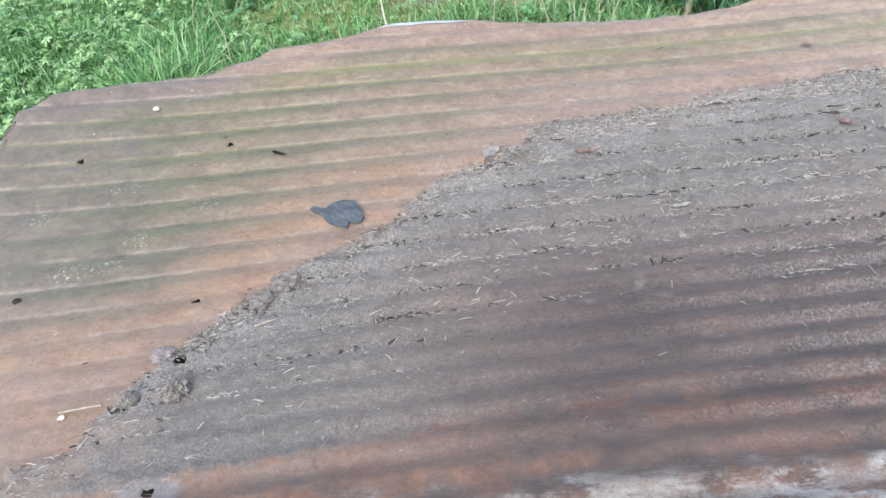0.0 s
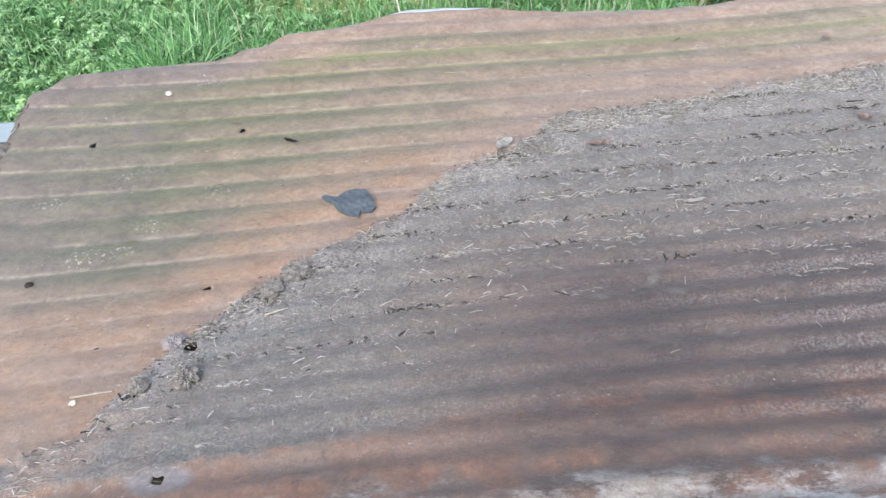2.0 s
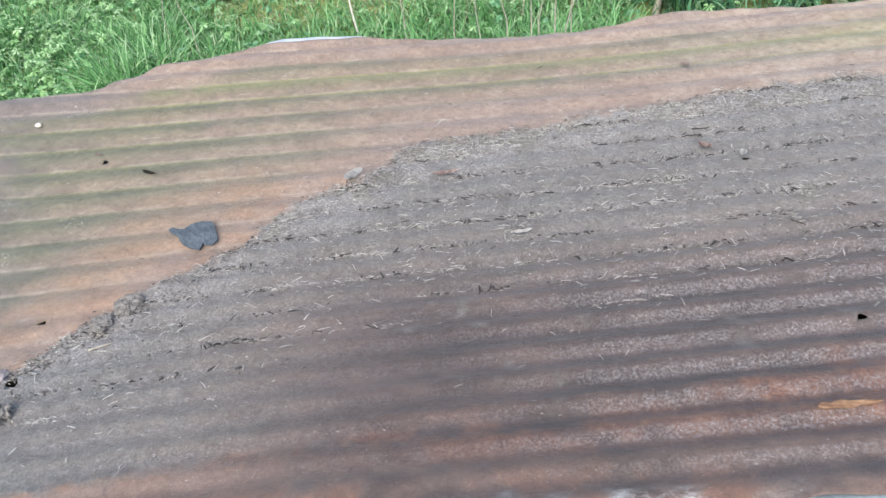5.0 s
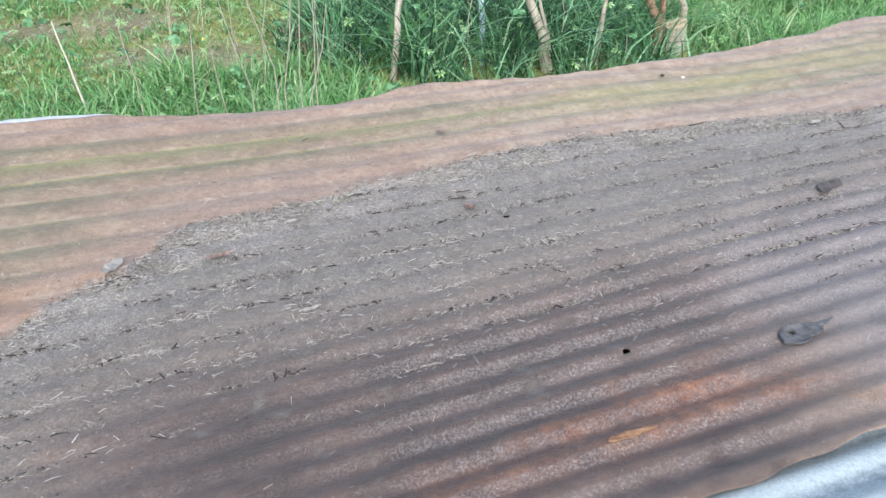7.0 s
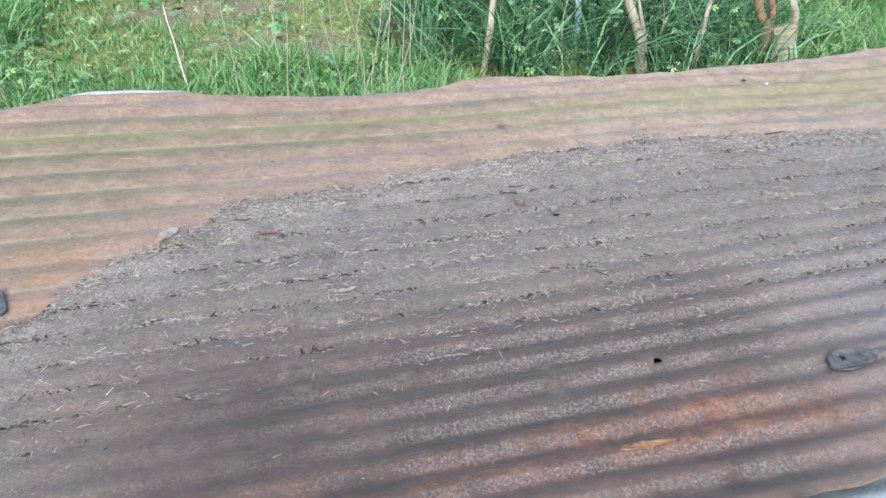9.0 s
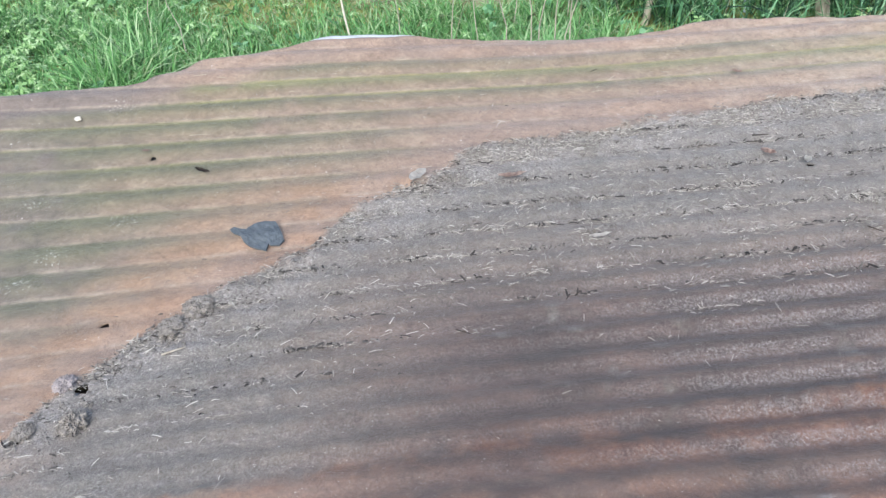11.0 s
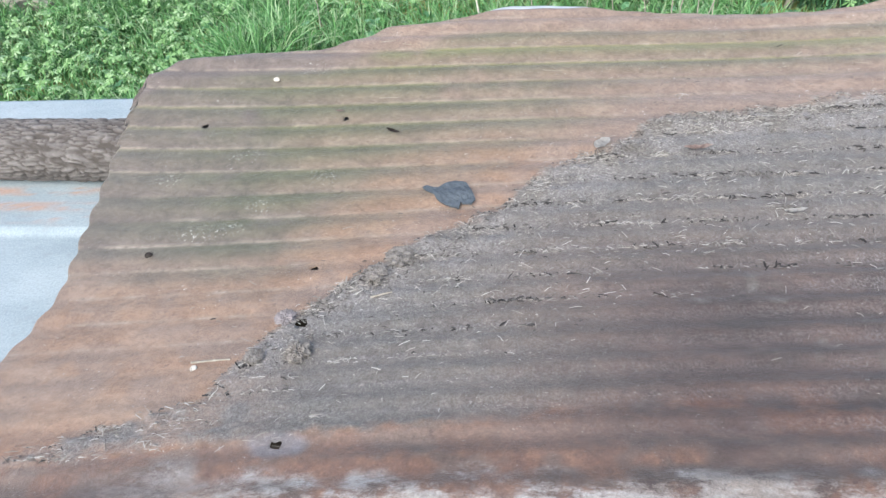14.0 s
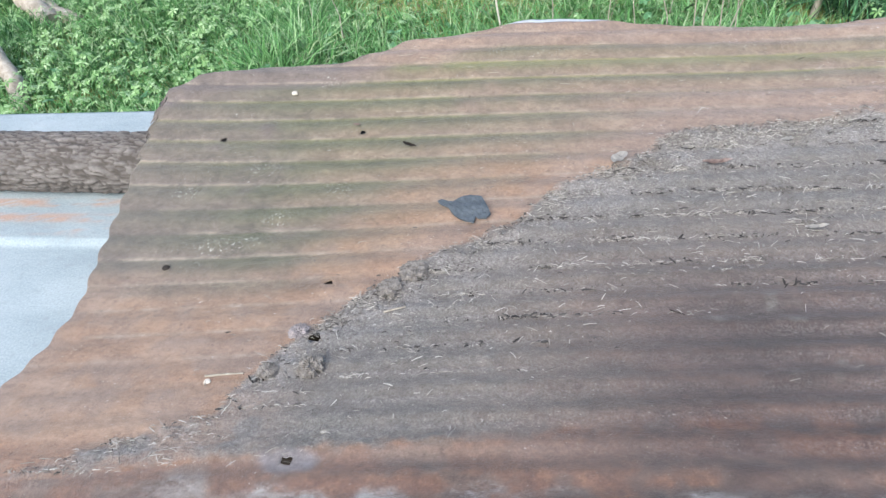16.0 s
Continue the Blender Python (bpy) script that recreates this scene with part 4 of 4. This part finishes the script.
gx, gy, rng = sow(230000, 101, lambda x, y: (1 - 0.92 * bare_mask(x, y)) * (1 - 0.48 * turf(x, y)) * (0.45 + 0.55 * smooth(0.35, 0.6, fbm(x * 2.5, y * 2.5, 92))) * (1 - 0.6 * thicket(x, y)))
gh = (0.07 + 0.33 * tall(gx, gy)) * rng.uniform(0.5, 1.3, gx.size) * (1 - 0.7 * smooth(1.0, 1.5, gx) * smooth(4.7, 4.35, gy) * smooth(4.6, 3.6, gx))
blades("grass", gx, gy, gh, rng.uniform(0.005, 0.013, gx.size), rng.uniform(0.2, 1.3, gx.size), GRASS, "fresh green meadow grass of uneven height", 102)
gx, gy, rng = sow(140000, 103, lambda x, y: thicket(x, y) * (0.25 + 0.75 * smooth(0.4, 0.55, fbm(x * 7, y * 7, 98))))
gh = rng.uniform(0.25, 0.9, gx.size) * (0.4 + 0.6 * thicket(gx, gy)) * (0.6 + 0.6 * fbm(gx * 4, gy * 4, 97))
blades("tall_grass", gx, gy, gh, rng.uniform(0.005, 0.016, gx.size), rng.uniform(0.3, 1.5, gx.size), DEEP_GRASS, "tall dark green grass round the saplings", 104)

gx, gy, rng = sow(60000, 111, lambda x, y: smooth(1.0, 0.3, np.hypot((x - 4.75) / 0.5, (y - 5.9) / 0.4)) + 0.02 * smooth(-1.0, 1.0, x))
blades("dry_grass", gx, gy, rng.uniform(0.2, 0.55, gx.size), rng.uniform(0.003, 0.006, gx.size), rng.uniform(0.3, 1.3, gx.size), HAY, "straw-coloured dry grass tuft among green grass", 112)

rng = np.random.default_rng(121)
gx, gy = rng.uniform(-7, 9.5, 90000), rng.uniform(-4, 11, 90000)
keep = (gy < 3.2) | (gy > 9.2) | (gx < -5.4) | (gx > 8.2)
gx, gy = gx[keep], gy[keep]
blades("meadow_grass", gx, gy, rng.uniform(0.08, 0.26, gx.size), rng.uniform(0.007, 0.016, gx.size), rng.uniform(0.2, 1.2, gx.size), GRASS, "rough green grass round the stand of sheets", 122)

gx, gy, rng = sow(150000, 131, lambda x, y: 0.9 * bare_mask(x, y) + 0.42 * turf(x, y))
blades("dead_grass", gx, gy, rng.uniform(0.02, 0.06, gx.size), rng.uniform(0.004, 0.009, gx.size), rng.uniform(1.2, 2.6, gx.size), HAY, "flat dead grass litter over the bare patches", 132)


def weeds(name, x, y, size, height, lobes, material, label, seed, slim=0.42):
    """Leaves of a few lobes each, held up level on short stalks."""
    rng = np.random.default_rng(seed)
    n = x.size
    z = terrain(x, y) + height
    turn = rng.uniform(0, 2 * np.pi, n)
    tx, ty = rng.normal(0, 0.3, n), rng.normal(0, 0.3, n)
    verts, per = np.zeros((n, lobes * 4, 3)), lobes * 4
    for j in range(lobes):
        a = turn + j * 2 * np.pi / lobes + rng.normal(0, 0.1, n)
        l = size * rng.uniform(0.75, 1.15, n)
        for i, (r, s) in enumerate(((0.03, 0), (0.6, -slim / 2), (1.0, 0), (0.6, slim / 2))):
            dx, dy = l * (r * np.cos(a) - s * np.sin(a)), l * (r * np.sin(a) + s * np.cos(a))
            verts[:, j * 4 + i, 0], verts[:, j * 4 + i, 1] = x + dx, y + dy
            verts[:, j * 4 + i, 2] = z + tx * dx + ty * dy - 0.25 * size * r * r
    o = (np.arange(n) * per)[:, None]
    faces = np.concatenate([o + np.array([[4 * j, 4 * j + 1, 4 * j + 2, 4 * j + 3]]) for j in range(lobes)]).tolist()
    return tagged(raw(name, verts.reshape(-1, 3), faces, material), label, "weeds", kind="stuff")


wx, wy, rng = sow(26000, 105, lambda x, y: smooth(-1.2, -2.4, x) * 0.9 + 0.10 + 0.06 * thicket(x, y))
weeds("cut_leaf_weeds", wx, wy, rng.uniform(0.018, 0.05, wx.size), rng.uniform(0.03, 0.19, wx.size) + 0.3 * thicket(wx, wy) * rng.random(wx.size), 6, WEED, "light green cut-leaved weeds among the grass", 106)
wx, wy, rng = sow(16000, 107, lambda x, y: 0.06 + 0.14 * thicket(x, y))
weeds("low_herbs", wx, wy, rng.uniform(0.02, 0.06, wx.size), rng.uniform(0.04, 0.5, wx.size) * (0.45 + 0.55 * thicket(wx, wy)), 5, HERB, "mid-green round-leaved herbs in the tall grass", 108, 0.8)
wx, wy, rng = sow(2600, 109, lambda x, y: smooth(0.9, 0.2, np.hypot(x - 0.1, (y - 5.2) / 1.2)))
weeds("yellow_flowers", wx, wy, rng.uniform(0.006, 0.012, wx.size), rng.uniform(0.05, 0.14, wx.size), 5, FLOWER, "tiny yellow flowers in the short turf", 110, 0.9)


def dock(x, y, h, turn):
    ob = tagged(new("dock_plant"), "broad-leaved dock plant with upright leaves", "plant", "dock plants")
    ob.location = (x, y, float(terrain(np.array(x), np.array(y))))
    for i in range(4):
        bm = bmesh.new()
        a = radians(turn + i * 95)
        rows = []
        for j in range(9):
            t = j / 8
            w = 0.05 * math.sin(math.pi * (0.04 + 0.96 * t)) ** 0.7 * h / 0.4
            out, up = 0.28 * h * t ** 2, h * (t - 0.2 * t * t)
            rows.append([bm.verts.new((out * math.cos(a) - s * w * math.sin(a), out * math.sin(a) + s * w * math.cos(a), up + abs(s) * 0.015)) for s in (-1, 0, 1)])
        for p, q in zip(rows, rows[1:]):
            for k in range(2):
                bm.faces.new((p[k], p[k + 1], q[k + 1], q[k])).smooth = True
        part("leaf", bm, DOCK, ob)
    return ob


for i, (x, y, h) in enumerate(((1.5, 4.75, 0.42), (1.32, 4.85, 0.34), (1.75, 5.0, 0.38), (3.3, 4.75, 0.24), (5.9, 5.6, 0.4), (4.15, 4.8, 0.2))):
    dock(x, y, h, 37 * i)


# ---- saplings, stalks, stump and fallen branches behind the sheet ----
def tz(x, y):
    return float(terrain(np.array(float(x)), np.array(float(y)))) - 0.02


def sapling(pts, radius, material, label, category="sapling"):
    return stick("sapling", [(x, y, tz(x, y) if z is None else z) for x, y, z in pts], radius, material, label, category, 12, 0.35, 0.18)


sapling([(2.56, 4.48, None), (2.47, 4.5, 0.02), (2.39, 4.55, 0.26), (2.3, 4.6, 0.62)], 0.038, PALE_BARK, "pale dead sapling trunk standing in tall grass")
sapling([(2.58, 4.46, None), (2.52, 4.48, 0.0), (2.44, 4.53, 0.3)], 0.016, PALE_BARK, "pale dead sapling trunk standing in tall grass")
sapling([(2.96, 4.5, None), (2.99, 4.55, 0.0), (3.03, 4.6, 0.21), (3.0, 4.66, 0.6)], 0.02, PALE_BARK, "thin grey leaning sapling standing in tall grass")
sapling([(1.42, 4.6, None), (1.46, 4.65, 0.05), (1.56, 4.9, 0.38), (1.6, 5.0, 0.8)], 0.026, PALE_BARK, "grey-brown sapling trunk standing in tall grass")
stick("plastic_pipe", [(2.12, 4.68, tz(2.12, 4.68)), (2.13, 4.75, 0.0), (2.19, 5.0, 0.29), (2.2, 5.1, 0.7)], 0.022, BLUE, "faded blue plastic pipe standing in tall grass", "pipe", 12, 0.1, 0.05)
sapling([(3.62, 4.7, None), (3.57, 4.7, -0.04), (3.47, 4.75, 0.12), (3.39, 4.8, 0.3), (3.25, 4.9, 0.7)], 0.042, ORANGE_BARK, "orange-brown smooth sapling trunk beside a stump")
sapling([(3.74, 4.83, None), (3.68, 4.83, 0.1), (3.61, 4.9, 0.27), (3.55, 4.95, 0.6)], 0.028, ORANGE_BARK, "orange-brown smooth sapling trunk beside a stump")
sapling([(3.9, 4.78, None), (3.85, 4.78, 0.03), (3.71, 4.82, 0.28), (3.6, 4.9, 0.65)], 0.03, PALE_BARK, "grey sapling trunk beside a sawn stump")
for x, y, dx, h in ((-0.49, 4.3, -0.09, 0.62), (0.5, 3.3, 0.12, 1.05), (0.58, 3.35, -0.2, 1.2), (0.6, 3.3, 0.06, 1.2), (0.62, 3.32, 0.16, 0.95), (0.7, 3.4, 0.03, 1.15), (0.45, 3.4, -0.16, 1.0), (0.1, 3.6, 0.05, 0.8), (-0.15, 3.9, -0.06, 0.75), (0.28, 3.5, -0.05, 0.7), (-1.5, 4.2, -0.1, 0.55),
                    (0.42, 5.3, -0.04, 0.6), (0.2, 5.6, 0.05, 0.55), (-0.05, 5.5, 0.12, 0.5), (0.9, 4.6, 0.03, 0.9), (0.52, 4.5, 0.1, 0.75), (1.9, 4.5, 0.1, 0.8), (2.75, 4.6, -0.1, 0.7), (-1.9, 4.6, 0.08, 0.5)):
    z = tz(x, y)
    tagged(stick("dry_stalk", [(x, y, z), (x + dx * 0.35, y + 0.02, z + h * 0.3), (x + dx * (0.55 if x == -0.49 else 0.35), y + 0.04, z + h * 0.55), (x + dx * 0.78, y + 0.06, z + h * 0.8), (x + dx, y + 0.1, z + h)], 0.008 if x == -0.49 else 0.004, PALE_STALK if x == -0.49 else STALK, "tall dry leafless weed stalk above the grass", "stalk", 6, 0.5, 0.15), group="dry stalks")


def stump():
    ob = tagged(new("tree_stump"), "short sawn tree stump with pale cut face", "stump")
    ob.location = (3.76, 4.72, tz(3.76, 4.72))
    bm = bmesh.new()
    rings = []
    for j in range(9):
        t = j / 8
        rings.append([bm.verts.new(((0.085 + 0.05 * (1 - t) ** 3) * (1 + 0.12 * math.sin(3 * a + 1) + 0.05 * math.sin(9 * a)) * math.cos(a),
                                    (0.085 + 0.05 * (1 - t) ** 3) * (1 + 0.12 * math.sin(3 * a + 1) + 0.05 * math.sin(9 * a)) * math.sin(a), t * 0.22 + 0.03 * t * math.cos(a))) for a in [i * math.pi / 16 for i in range(32)]])
    for p, q in zip(rings, rings[1:]):
        for i in range(32):
            bm.faces.new((p[i], p[(i + 1) % 32], q[(i + 1) % 32], q[i])).smooth = True
    top = [v.co.copy() for v in rings[-1]]
    part("trunk", bm, PALE_BARK, ob)
    bm = bmesh.new()
    bm.faces.new([bm.verts.new(c * 0.97 + Vector((0, 0, 0.006))) for c in top])
    r = bmesh.ops.extrude_face_region(bm, geom=bm.faces[:])
    bmesh.ops.translate(bm, verts=[g for g in r["geom"] if isinstance(g, bmesh.types.BMVert)], vec=(0, 0, 0.006))
    bmesh.ops.recalc_face_normals(bm, faces=bm.faces[:])
    part("cut_face", bm, CUT_WOOD, ob, "pale sawn wood face")


stump()
stick("fallen_branch", [(-4.16, 4.92, -0.19), (-4.35, 5.05, -0.12), (-4.62, 5.2, -0.02), (-5.2, 5.5, 0.2)], 0.085, BARE_WOOD, "thick pale barkless branch with a sawn end lying in weeds", "branch", 16, 0.1, 0.1)
stick("fallen_branch", [(-3.96, 4.98, -0.22), (-4.2, 5.06, -0.17), (-4.5, 5.3, -0.08)], 0.06, BARE_WOOD, "pale barkless branch lying in weeds", "branch", 16, 0.1, 0.1)
stick("fallen_branch", [(-3.58, 3.62, -0.3), (-3.78, 3.85, -0.17), (-3.95, 4.02, -0.06), (-4.5, 4.5, 0.22)], 0.065, BARE_WOOD, "pale barkless branch leaning in the weeds", "branch", 16, 0.1, 0.1)
stick("old_trunk", [(1.15, 5.98, -0.3), (1.2, 6.0, -0.12), (1.27, 6.05, 0.1), (1.4, 6.1, 0.6)], 0.085, CHAR, "dark old trunk base at the edge of the thicket", "trunk", 16, 0.2, 0.15)
